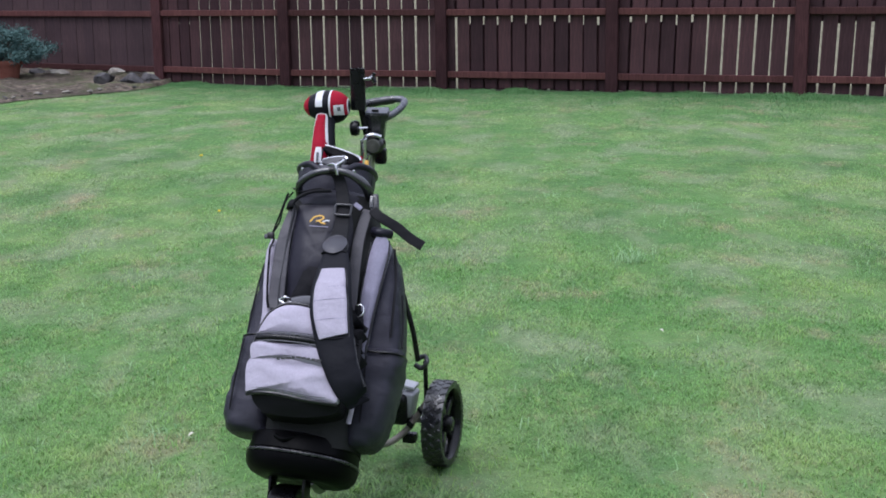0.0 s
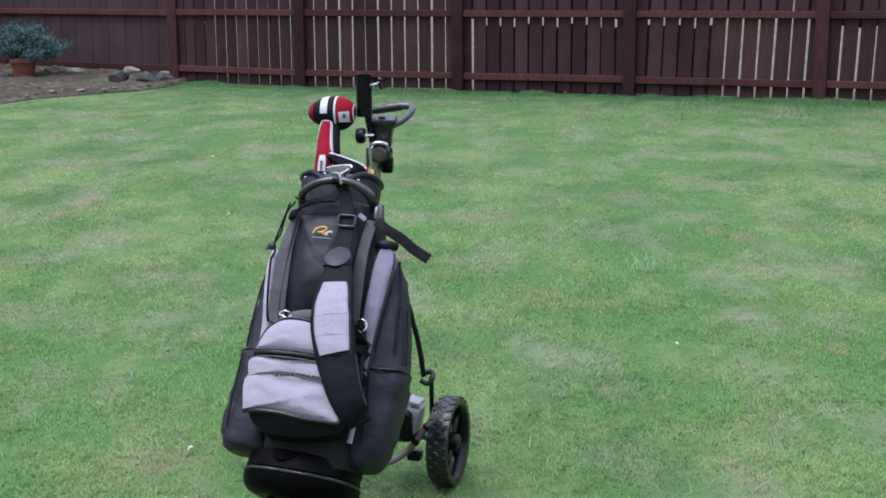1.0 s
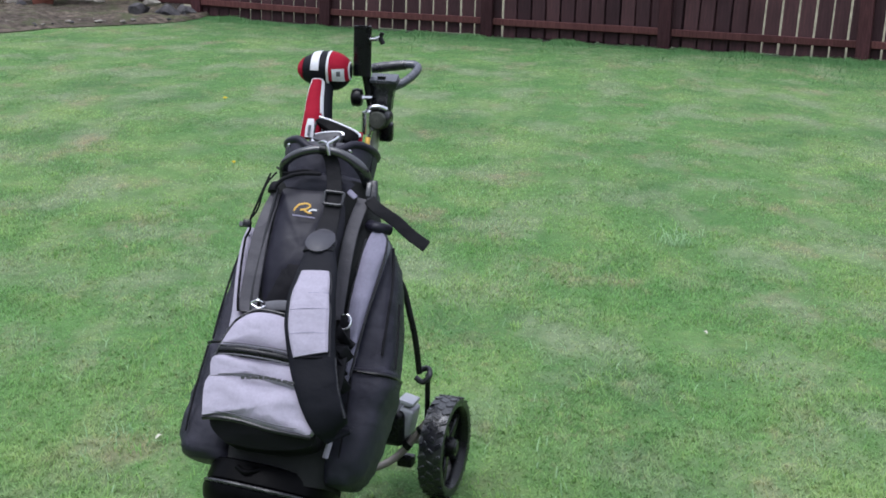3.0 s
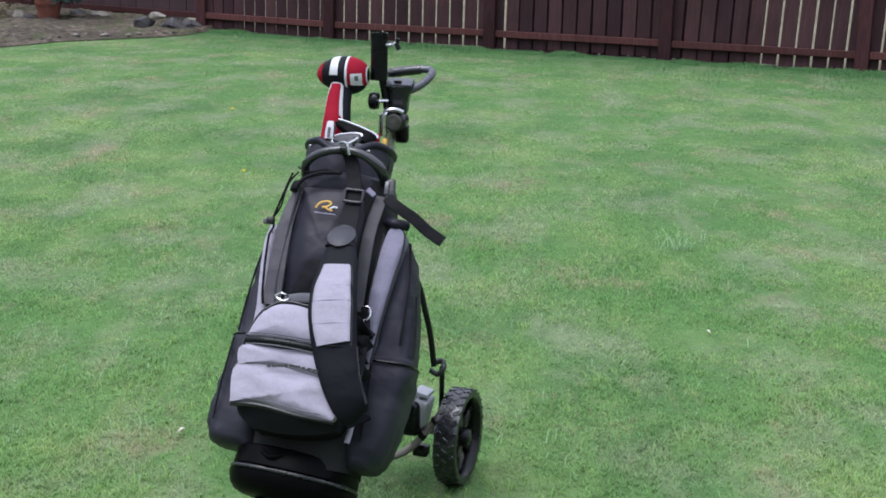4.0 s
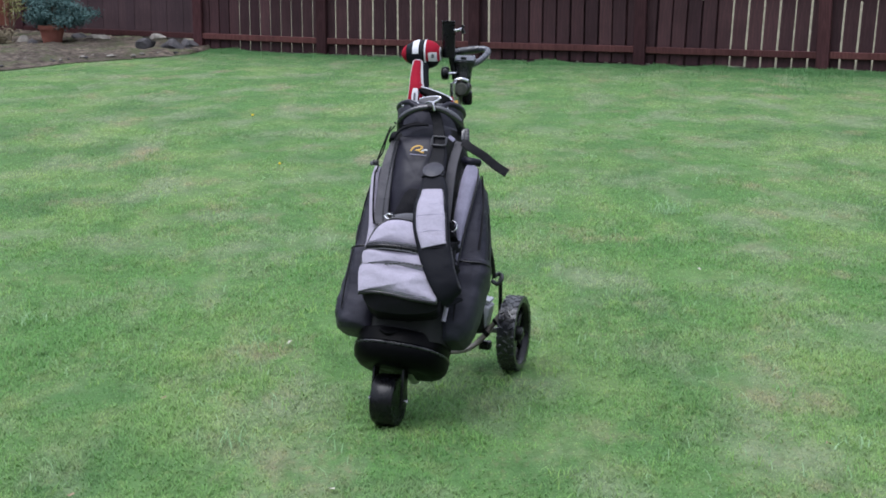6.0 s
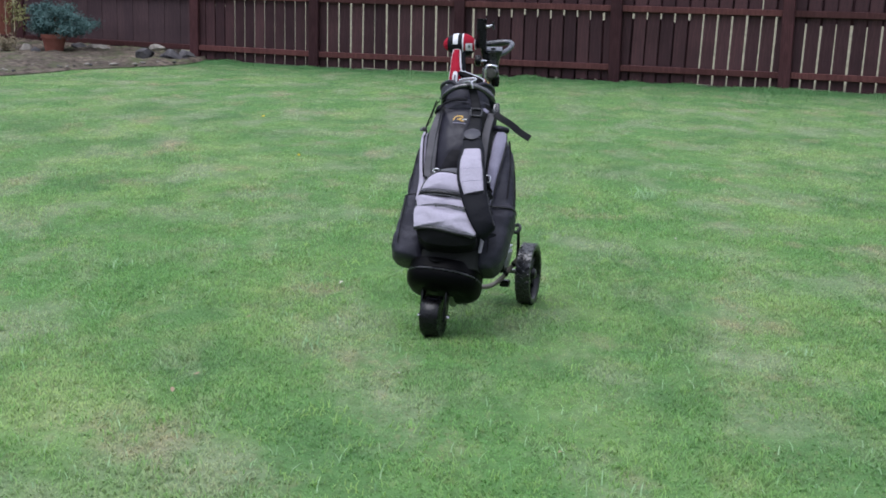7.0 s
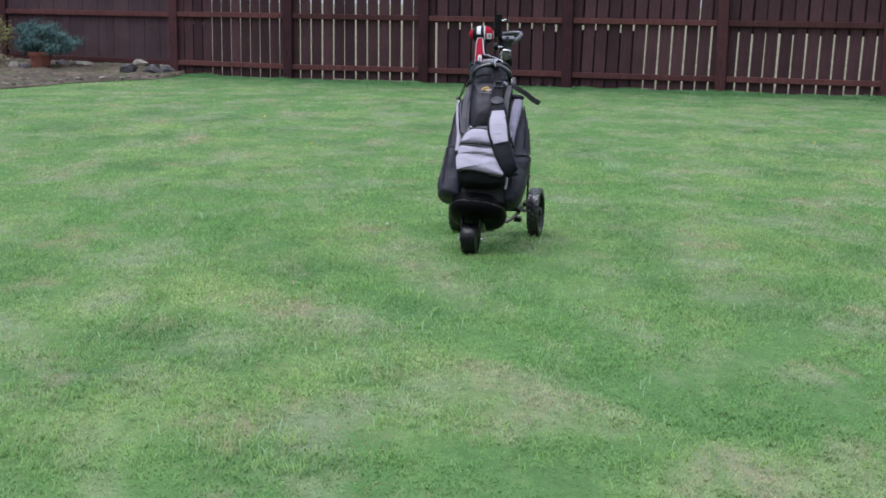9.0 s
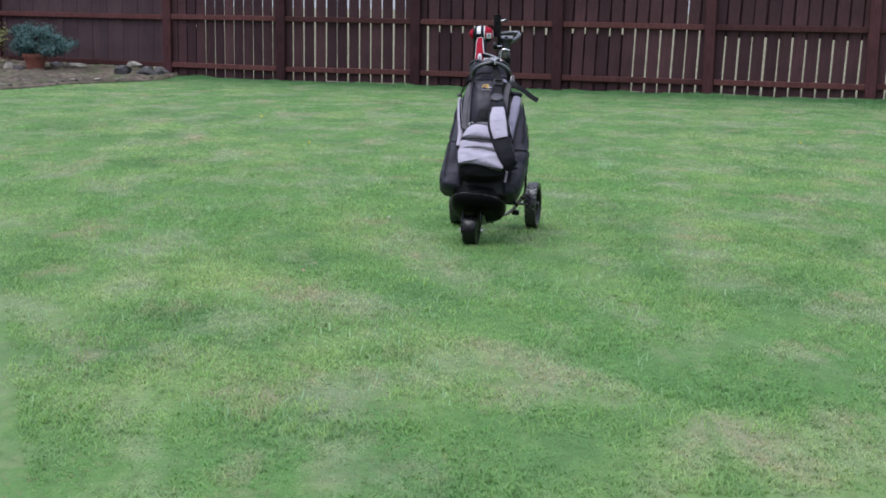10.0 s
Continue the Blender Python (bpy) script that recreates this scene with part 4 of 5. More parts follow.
    # side pockets
    def side_pocket(name, rows, inner, label):
        rr = []
        for z, outer, f, bk in rows:
            x0, w = (outer + inner) / 2, abs(outer - inner) / 2
            ring = [Vector(p) for p in oval(z, w, f, bk, x0, 32, 3.0)]
            rr.append([p + Vector((p.x - x0, p.y - 0.08, 0)).normalized() * (0.009 * noise.noise(p * 13) + 0.005 * noise.noise(Vector((p.x * 30, p.y * 30, p.z * 55)))) for p in ring])
        return part(name, skin(rr), LIT_NYLON, b, label)

    def more(rows, n=5):
        pts = [(Vector((z, o, 0)), Vector((f, bk, 0))) for z, o, f, bk in rows]
        a, c = smooth_path([p for p, _ in pts], n), smooth_path([q for _, q in pts], n)
        return [(p.x, p.y, q.x, q.y) for p, q in zip(a, c)]

    left = side_pocket("side_pocket", more([(0.128, -0.20, 0.05, 0.16), (0.136, -0.232, 0.025, 0.18), (0.165, -0.244, 0.014, 0.19), (0.28, -0.236, 0.010, 0.19), (0.385, -0.216, 0.012, 0.185), (0.40, -0.207, 0.024, 0.18), (0.50, -0.197, 0.03, 0.17), (0.59, -0.186, 0.036, 0.16), (0.66, -0.168, 0.045, 0.14), (0.69, -0.148, 0.055, 0.12)]), -0.105, "long black zipped side pocket")
    right = side_pocket("side_pocket", more([(0.100, 0.168, 0.045, 0.16), (0.108, 0.182, 0.022, 0.18), (0.15, 0.206, 0.012, 0.19), (0.28, 0.236, 0.008, 0.19), (0.36, 0.246, 0.010, 0.19), (0.375, 0.240, 0.020, 0.185), (0.45, 0.237, 0.024, 0.18), (0.55, 0.224, 0.028, 0.17), (0.64, 0.202, 0.034, 0.16), (0.70, 0.175, 0.044, 0.14), (0.728, 0.15, 0.055, 0.12)]), 0.105, "long black zipped side pocket")
    part("zipper", tube([(0.118, 0.012, 0.362), (0.17, 0.006, 0.356), (0.225, 0.010, 0.354), (0.244, 0.04, 0.355), (0.246, 0.10, 0.358)], 0.0034, 8, 6), BLACK_PLASTIC, right)
    part("zipper", tube([(-0.13, 0.010, 0.40), (-0.18, 0.012, 0.398), (-0.207, 0.035, 0.397), (-0.209, 0.09, 0.40)], 0.0032, 8, 6), BLACK_PLASTIC, left)
    part("zipper", tube([(0.200, 0.040, 0.66), (0.212, 0.030, 0.58), (0.214, 0.022, 0.50), (0.212, 0.018, 0.40)], 0.0035, 8, 6), BLACK_CLOTH, right)
    part("grey_inset", puff([(0.142, 0.655), (0.152, 0.684), (0.172, 0.690), (0.190, 0.665), (0.187, 0.615), (0.171, 0.52), (0.158, 0.43), (0.148, 0.345), (0.138, 0.335), (0.130, 0.42), (0.122, 0.50), (0.131, 0.60)], 0.006, 0.011, 0.06, 6, 2.6, 0.002, 5), GREY_INSET, right, "silver-grey fabric inset")
    for edge in ([(0.189, 0.010, 0.675), (0.190, 0.006, 0.62), (0.174, 0.002, 0.52), (0.160, 0.002, 0.43), (0.149, 0.004, 0.345)], [(0.140, 0.010, 0.67), (0.132, 0.006, 0.60), (0.123, 0.006, 0.50), (0.126, 0.008, 0.42)]):
        part("inset_piping", tube(edge, 0.0032, 8, 6), PIPING, right)
    part("pocket_toggle", tube([(0.141, 0.024, 0.708), (0.163, 0.004, 0.698), (0.190, 0.024, 0.700)], 0.013, 12, 5), BLACK_SMOOTH, right)

    # front pocket
    shell = puff([(-0.093, 0.165), (-0.131, 0.20), (-0.142, 0.27), (-0.137, 0.36), (-0.109, 0.432), (-0.06, 0.464), (0.01, 0.458), (0.06, 0.40), (0.085, 0.30), (0.104, 0.21), (0.088, 0.172), (0.0, 0.158)], -0.068, 0.034, 0.055, 9, 3.0, 0.006, 1)
    pocket = part("front_pocket", shell, BLACK_CLOTH, b, "bulging front pocket in silver-grey and black")
    pocket.matrix_local = pose(0.004, -0.022, -0.008, 0, 0, 4)
    part("upper_panel", puff([(-0.130, 0.372), (-0.111, 0.415), (-0.088, 0.44), (-0.055, 0.453), (0.0, 0.448), (0.05, 0.42), (0.062, 0.362), (-0.04, 0.368)], -0.098, 0.014, -0.07, 7, 2.6, 0.004, 2), GREY_CLOTH, pocket, "silver-grey fabric panel")
    part("middle_panel", puff([(-0.138, 0.300), (-0.135, 0.346), (-0.04, 0.346), (0.064, 0.338), (0.074, 0.285), (-0.04, 0.305)], -0.106, 0.010, -0.07, 6, 2.8, 0.004, 7), GREY_CLOTH, pocket, "silver-grey fabric panel")
    part("lower_panel", puff([(-0.143, 0.214), (-0.141, 0.302), (-0.04, 0.309), (0.072, 0.29), (0.086, 0.245), (0.100, 0.198), (0.05, 0.196), (-0.01, 0.206), (-0.07, 0.216), (-0.111, 0.216)], -0.104, 0.018, -0.07, 9, 2.6, 0.006, 4), GREY_CLOTH, pocket, "silver-grey fabric panel")
    part("zipper", tube([(-0.131, -0.098, 0.362), (-0.08, -0.117, 0.361), (0.0, -0.119, 0.356), (0.066, -0.108, 0.349)], 0.0075, 10, 6, flat=0.6), BLACK_PLASTIC, pocket, "black zip")
    for i in range(9):
        part("writing_bar", box(0.0085 + 0.003 * (i % 3), 0.0015, 0.006, (-0.062 + 0.0135 * i, -0.1225 - 0.0012 * min(i, 8 - i), 0.3005 + 0.0012 * (4 - abs(i - 4))), 0.0006, 1), EDGE_WEB, pocket)
    part("pocket_piping", tube([(-0.142, -0.085, 0.212), (-0.144, -0.092, 0.27), (-0.138, -0.092, 0.345), (-0.115, -0.088, 0.418), (-0.088, -0.088, 0.447), (-0.055, -0.088, 0.461), (0.0, -0.088, 0.456)], 0.0035, 8, 6), PIPING, pocket)
    part("hem", tube([(-0.143, -0.092, 0.210), (-0.102, -0.112, 0.211), (-0.05, -0.118, 0.207), (0.02, -0.116, 0.195), (0.10, -0.098, 0.191)], 0.005, 8, 6), PIPING, pocket)
    part("pocket_top_strap", tube([(-0.07, -0.035, 0.477), (-0.02, -0.05, 0.482), (0.04, -0.05, 0.479)], 0.012, 10, 5, flat=0.3), MID_GREY, b)

    for off in (0.0105, -0.0105):
        part("zip_tape", tube([(-0.130, -0.099, 0.362 + off), (-0.075, -0.1185, 0.361 + off), (0.0, -0.120, 0.356 + off), (0.064, -0.109, 0.349 + off)], 0.0018, 6, 6), MID_GREY, pocket)
    part("stitching", tube([(-0.141, -0.100, 0.222), (-0.10, -0.1165, 0.223), (-0.04, -0.121, 0.217), (0.03, -0.119, 0.206), (0.094, -0.104, 0.205)], 0.0010, 6, 6), MID_GREY, pocket)
    part("stitching", tube([(-0.126, -0.100, 0.378), (-0.075, -0.112, 0.377), (0.0, -0.113, 0.373), (0.055, -0.105, 0.368)], 0.0010, 6, 6), MID_GREY, pocket)
    part("pocket_seam", tube([(-0.140, -0.104, 0.303), (-0.08, -0.119, 0.3085), (-0.02, -0.122, 0.309), (0.068, -0.112, 0.292)], 0.0014, 6, 6), MID_GREY, pocket)
    # seams and edges of the side pockets
    for host, pts in ((left, [(-0.150, 0.034, 0.665), (-0.172, 0.030, 0.59), (-0.184, 0.024, 0.50), (-0.192, 0.018, 0.405)]), (left, [(-0.196, 0.006, 0.385), (-0.208, 0.004, 0.28), (-0.216, 0.008, 0.185)]),
                      (right, [(0.230, 0.05, 0.53), (0.238, 0.046, 0.45), (0.243, 0.04, 0.375)]), (right, [(0.150, 0.008, 0.345), (0.152, 0.003, 0.25), (0.148, 0.008, 0.16)])):
        part("pocket_edge", tube(pts, 0.0026, 6, 6), BLACK_CLOTH, host)
    # shoulder strap
    strap = part("shoulder_strap", tube([(0.028, -0.046, 0.862), (0.044, -0.032, 0.835), (0.060, -0.034, 0.765), (0.062, -0.042, 0.70), (0.060, -0.066, 0.645), (0.062, -0.103, 0.60)], 0.02, 12, 6, flat=0.14, radii=[0.013, 0.017, 0.019, 0.022, 0.028, 0.036], round_to=3.5), WEBBING, b, "black webbing shoulder strap")
    part("strap_pad", tube([(0.062, -0.104, 0.635), (0.070, -0.124, 0.575), (0.071, -0.140, 0.51), (0.077, -0.145, 0.452), (0.093, -0.147, 0.378), (0.116, -0.146, 0.306), (0.142, -0.138, 0.252), (0.157, -0.115, 0.228), (0.157, -0.07, 0.232)], 0.05, 20, 6, flat=0.24, radii=[0.030, 0.046, 0.055, 0.058, 0.053, 0.047, 0.043, 0.036, 0.024], round_to=2.6), PAD_BLACK, strap, "padded black shoulder pad")
    face = [(0.0700, -0.139, 0.570), (0.0715, -0.1475, 0.538), (0.071, -0.1535, 0.506), (0.0755, -0.1585, 0.47), (0.0795, -0.1595, 0.438), (0.086, -0.1605, 0.408), (0.0935, -0.1605, 0.378)]
    part("pad_facing", tube(face, 0.045, 18, 5, flat=0.13, radii=[0.031, 0.038, 0.043, 0.0455, 0.0450, 0.0425, 0.0385], round_to=2.8), GREY_CLOTH, strap, "silver-grey quilted facing")
    for x, y, z, w in ((0.0705, -0.1485, 0.548, 0.035), (0.0718, -0.1570, 0.515, 0.041), (0.075, -0.1642, 0.478, 0.044), (0.082, -0.1664, 0.424, 0.043)):
        part("quilt_seam", tube([(x - w, y + 0.003, z - 0.005), (x, y, z + 0.001), (x + w, y + 0.003, z + 0.004)], 0.0007, 6, 4), GREY_INSET, strap)
    for side in (-1, 1):
        rim_l = [(x + side * (w + 0.0015), y + 0.006, z) for (x, y, z), w in zip(face, (0.031, 0.038, 0.043, 0.0455, 0.0450, 0.0425, 0.0385))]
        part("facing_piping", tube(rim_l, 0.0030, 8, 4), PIPING, strap)
        low = [(0.093 + side * 0.052, -0.148, 0.378), (0.116 + side * 0.046, -0.147, 0.306), (0.142 + side * 0.041, -0.139, 0.252)]
        part("pad_piping", tube(low, 0.0032, 8, 6), PIPING, strap)
    part("pad_seam", tube([(0.046, -0.150, 0.372), (0.093, -0.163, 0.372), (0.140, -0.150, 0.378)], 0.0022, 6, 5), BLACK_CLOTH, strap)
    part("round_patch", puff([(0.060 + 0.034 * math.cos(a), 0.653 + 0.034 * math.sin(a)) for a in (i * math.pi / 4 for i in range(8))], -0.101, 0.009, -0.08, 5, 2.4, tilt=(0, -0.75)), PATCH, strap, "round dark grey rubber patch")
    ring = [(0.042, -0.053, 0.785), (0.082, -0.053, 0.783), (0.086, -0.055, 0.776), (0.085, -0.056, 0.758), (0.080, -0.056, 0.752), (0.044, -0.056, 0.754), (0.040, -0.055, 0.761), (0.040, -0.054, 0.779), (0.042, -0.053, 0.785)]
    part("strap_buckle", tube(ring, 0.0042, 8, 3), BUCKLE, strap, "dark grey plastic ladder buckle")
    clip = tube([(0.034, -0.064, 0.872), (0.036, -0.061, 0.862), (0.040, -0.054, 0.848)], 0.0042, 10, 4)
    tube([(0.034, -0.060, 0.874), (0.044, -0.05, 0.886), (0.050, -0.036, 0.900)], 0.0036, 10, 4, clip)
    tube([(0.034, -0.060, 0.874), (0.020, -0.05, 0.882), (0.004, -0.03, 0.886)], 0.0036, 10, 4, clip)
    for o in strap.children:
        o.location = (0, 0.012, -0.022)
    part("snap_hook", clip, CHROME, strap, "chromed snap hook")
    for x, y, z in ((-0.075, -0.045, 0.478), (0.128, -0.02, 0.450)):
        hook = tube([(x - 0.018, y, z + 0.004), (x, y - 0.008, z + 0.010), (x + 0.016, y, z + 0.002), (x + 0.004, y - 0.004, z - 0.008), (x - 0.016, y, z + 0.002)], 0.0031, 8, 6)
        if x > 0:
            loop = [(x + 0.0145 * math.cos(q), y - 0.012, z + 0.010 + 0.017 * math.sin(q)) for q in (-2.4 + 0.5 * i for i in range(10))]
            hook = tube(loop, 0.0026, 8, 3)
            tube([(x - 0.001, y - 0.012, z - 0.008), (x - 0.002, y - 0.012, z - 0.032)], 0.0036, 8, 2, hook)
        part("snap_hook", hook, CHROME, b, "chromed snap hook")
    part("lower_strap", tube([(0.126, -0.024, 0.46), (0.134, -0.03, 0.42), (0.138, -0.05, 0.36), (0.14, -0.07, 0.3), (0.136, -0.09, 0.25)], 0.012, 10, 6, flat=0.3), WEBBING, b)
    part("hook_loop", tube([(0.124, -0.028, 0.476), (0.126, -0.03, 0.463), (0.125, -0.028, 0.449)], 0.009, 8, 4, flat=0.4), WEBBING, b)
    part("strap_stitch", tube([(0.122, -0.012, 0.435), (0.136, -0.012, 0.42), (0.15, -0.006, 0.41)], 0.009, 8, 4, flat=0.5), BLACK_CLOTH, b)

    # upper fastening strap with loose end
    belt = part("fastening_strap", tube([(-0.112, 0.06, 0.782), (-0.108, 0.0, 0.778), (-0.085, -0.022, 0.775)], 0.012, 10, 5, flat=0.25, up=(0, 1, 0)), WEBBING, b, "black webbing fastening strap")
    part("strap_run", tube([(-0.09, -0.020, 0.772), (-0.07, -0.026, 0.792), (-0.03, -0.030, 0.806), (0.02, -0.030, 0.808)], 0.005, 8, 6), BLACK_CLOTH, belt)
    part("buckle", box(0.026, 0.014, 0.055, (0.140, 0.004, 0.784), 0.006, 3, Matrix.Rotation(radians(-6), 4, "Y")), BUCKLE, belt, "dark grey plastic buckle")
    part("buckle_face", box(0.012, 0.004, 0.036, (0.133, -0.005, 0.786), 0.003, 2), GREY_GRIP, belt)
    part("loose_end", tube([(0.138, -0.004, 0.762), (0.158, -0.012, 0.742), (0.184, -0.010, 0.726), (0.210, -0.004, 0.712), (0.244, 0.004, 0.686), (0.285, 0.010, 0.662)], 0.0145, 10, 6, flat=0.16, round_to=4), WEBBING, belt, "loose end of black webbing")
    part("tag", box(0.026, 0.003, 0.013, (0.098, -0.016, 0.768), 0.002, 1, Matrix.Rotation(radians(38), 4, "Y")), GREY_INSET, b, "small silver-grey tag")
    part("neck_cord", tube([(-0.105, 0.02, 0.835), (-0.07, -0.012, 0.812), (-0.02, -0.022, 0.818), (0.02, -0.03, 0.806)], 0.0028, 6, 6), BLACK_CLOTH, b)
    for x0, x1, z0, z1 in ((-0.093, -0.114, 0.765, 0.47), (0.122, 0.100, 0.765, 0.47)):
        part("edge_webbing", tube([(x0, 0.006, z0), ((x0 + x1) / 2 - 0.006, -0.006, (z0 + z1) / 2 + 0.04), (x1, -0.005, z1)], 0.021, 12, 8, flat=0.14, round_to=4, radii=[0.012, 0.020, 0.024] if x0 < 0 else [0.015, 0.016, 0.015]), EDGE_LIGHT, b)
    # elastic cord
    part("elastic_cord", tube([(-0.112, 0.0, 0.812), (-0.122, -0.002, 0.775), (-0.134, 0.004, 0.738), (-0.146, 0.012, 0.705), (-0.150, 0.012, 0.688), (-0.141, 0.004, 0.672), (-0.150, 0.006, 0.650)], 0.0028, 8, 7), CORD, b, "thin black elastic cord")
    part("elastic_cord", tube([(-0.098, 0.0, 0.815), (-0.114, -0.008, 0.785), (-0.122, -0.008, 0.752), (-0.130, 0.0, 0.72), (-0.150, 0.008, 0.69)], 0.0024, 8, 7), CORD, b, "thin black elastic cord")
    part("cord_lock", box(0.020, 0.016, 0.018, (-0.152, 0.008, 0.686), 0.005, 2), BLACK_PLASTIC, b)
    part("cord_lock", box(0.011, 0.011, 0.013, (-0.166, 0.010, 0.684), 0.004, 2), MID_GREY, b)
    # the same cord down the flank, held by a loop
    part("flank_cord", tube([(-0.150, 0.006, 0.650), (-0.147, 0.0, 0.58), (-0.139, -0.008, 0.50), (-0.132, -0.012, 0.47)], 0.003, 8, 6), CORD, b)
    # rucked webbing beside the shoulder pad
    for k, (x, z, a) in enumerate(((0.128, 0.425, 20), (0.138, 0.392, -25), (0.130, 0.356, 30), (0.142, 0.322, -15))):
        part("webbing_fold", tube([(x - 0.016, -0.03, z + 0.016), (x, -0.05 - 0.006 * (k % 2), z), (x + 0.014, -0.034, z - 0.018)], 0.013, 10, 5, flat=0.22, round_to=3.5, up=(math.sin(radians(a)), 1, 0.2)), WEBBING, b)


# ---------------------------------------------------------------- clubs
def ellipsoid_patch(centre, radii, turn, cuts, grow=1.0, k=40):
    """The part of an ellipsoid left by plane cuts on its unit sphere: (axis, value, side), side +1 keeps what lies above."""
    bm = bmesh.new()
    bmesh.ops.create_uvsphere(bm, u_segments=k, v_segments=k // 2, radius=1.0)
    for axis, value, side in cuts:
        co, no = [0, 0, 0], [0, 0, 0]
        co["xyz".index(axis)], no["xyz".index(axis)] = value, 1
        bmesh.ops.bisect_plane(bm, geom=bm.verts[:] + bm.edges[:] + bm.faces[:], plane_co=co, plane_no=no, clear_outer=side < 0, clear_inner=side > 0)
    for v in bm.verts:
        v.co.z *= 1.04 + 0.28 * v.co.x if v.co.z < 0 else 0.92 + 0.06 * v.co.x
    m = Matrix.Translation(centre) @ turn @ Matrix.Diagonal((*[r * grow for r in radii], 1))
    bmesh.ops.transform(bm, matrix=m, verts=bm.verts[:])
    return bm


def build_headcover():
    h = thing("head_cover", TROLLEY, "red, black and white padded golf club head cover", "head cover")
    c, r, turn = (-0.056, 0.675, 1.146), (0.070, 0.054, 0.050), Matrix.Rotation(radians(-2), 4, "Y")
    part("cover_body", ellipsoid_patch(c, r, turn, ()), PAD_BLACK, h)
    part("red_panel", ellipsoid_patch(c, r, turn, (("x", 0.30, 1), ("x", 0.92, -1), ("z", -0.42, 1)), 1.02), RED_CLOTH, h, "red knitted panel")
    part("red_panel", ellipsoid_patch(c, r, turn, (("x", -0.68, -1),), 1.02), RED_CLOTH, h, "red knitted panel")
    part("white_stripe", ellipsoid_patch(c, r, turn, (("x", 0.22, 1), ("x", 0.30, -1), ("z", -0.55, 1)), 1.028), WHITE_CLOTH, h, "white stripe")
    part("white_stripe", ellipsoid_patch(c, r, turn, (("x", 0.91, 1), ("x", 0.945, -1)), 1.028), WHITE_CLOTH, h, "white stripe")
    part("white_panel", ellipsoid_patch(c, r, turn, (("x", -0.34, 1), ("x", -0.03, -1), ("z", 0.05, 1), ("y", 0.2, -1)), 1.026), WHITE_CLOTH, h, "white panel")
    part("white_panel", ellipsoid_patch(c, r, turn, (("x", 0.42, 1), ("x", 0.80, -1), ("z", -0.42, 1), ("z", 0.10, -1), ("y", 0.0, -1)), 1.034), WHITE_CLOTH, h, "white panel")
    part("badge_bar", ellipsoid_patch(c, r, turn, (("x", 0.56, 1), ("x", 0.68, -1), ("z", -0.22, 1), ("z", -0.02, -1), ("y", 0.0, -1)), 1.042), MID_GREY, h)
    neck = [((-0.056, 0.575, 0.985), 0.030), ((-0.055, 0.590, 1.03), 0.0275), ((-0.059, 0.620, 1.08), 0.024), ((-0.059, 0.645, 1.12), 0.024), ((-0.046, 0.66, 1.145), 0.03)]
    part("cover_neck", tube([(p[0] + 0.011, p[1] + 0.01, p[2]) for p, _ in neck], 0.03, 16, 5, radii=[q for _, q in neck]), PAD_BLACK, h)
    part("white_edging", tube([(p[0] - 0.002, p[1] - 0.008, p[2]) for p, _ in neck[:4]], 0.03, 16, 5, radii=[0.031, 0.0280, 0.0235, 0.019], flat=0.9), WHITE_CLOTH, h, "white edging")
    part("red_neck_panel", tube([(p[0] - 0.0025, p[1] - 0.014, p[2]) for p, _ in neck[:4]], 0.03, 16, 5, radii=[0.0285, 0.0255, 0.0205, 0.0155], flat=0.9), RED_CLOTH, h, "red knitted panel")
    part("neck_badge", tube([(-0.057, 0.537, 0.993), (-0.057, 0.545, 1.015), (-0.057, 0.556, 1.036)], 0.011, 12, 5, flat=0.3, radii=[0.011, 0.0115, 0.008], round_to=3), WHITE_CLOTH, h)
    part("neck_badge_bar", tube([(-0.057, 0.5325, 0.998), (-0.057, 0.5425, 1.022)], 0.0035, 8, 3, flat=0.5), MID_GREY, h)


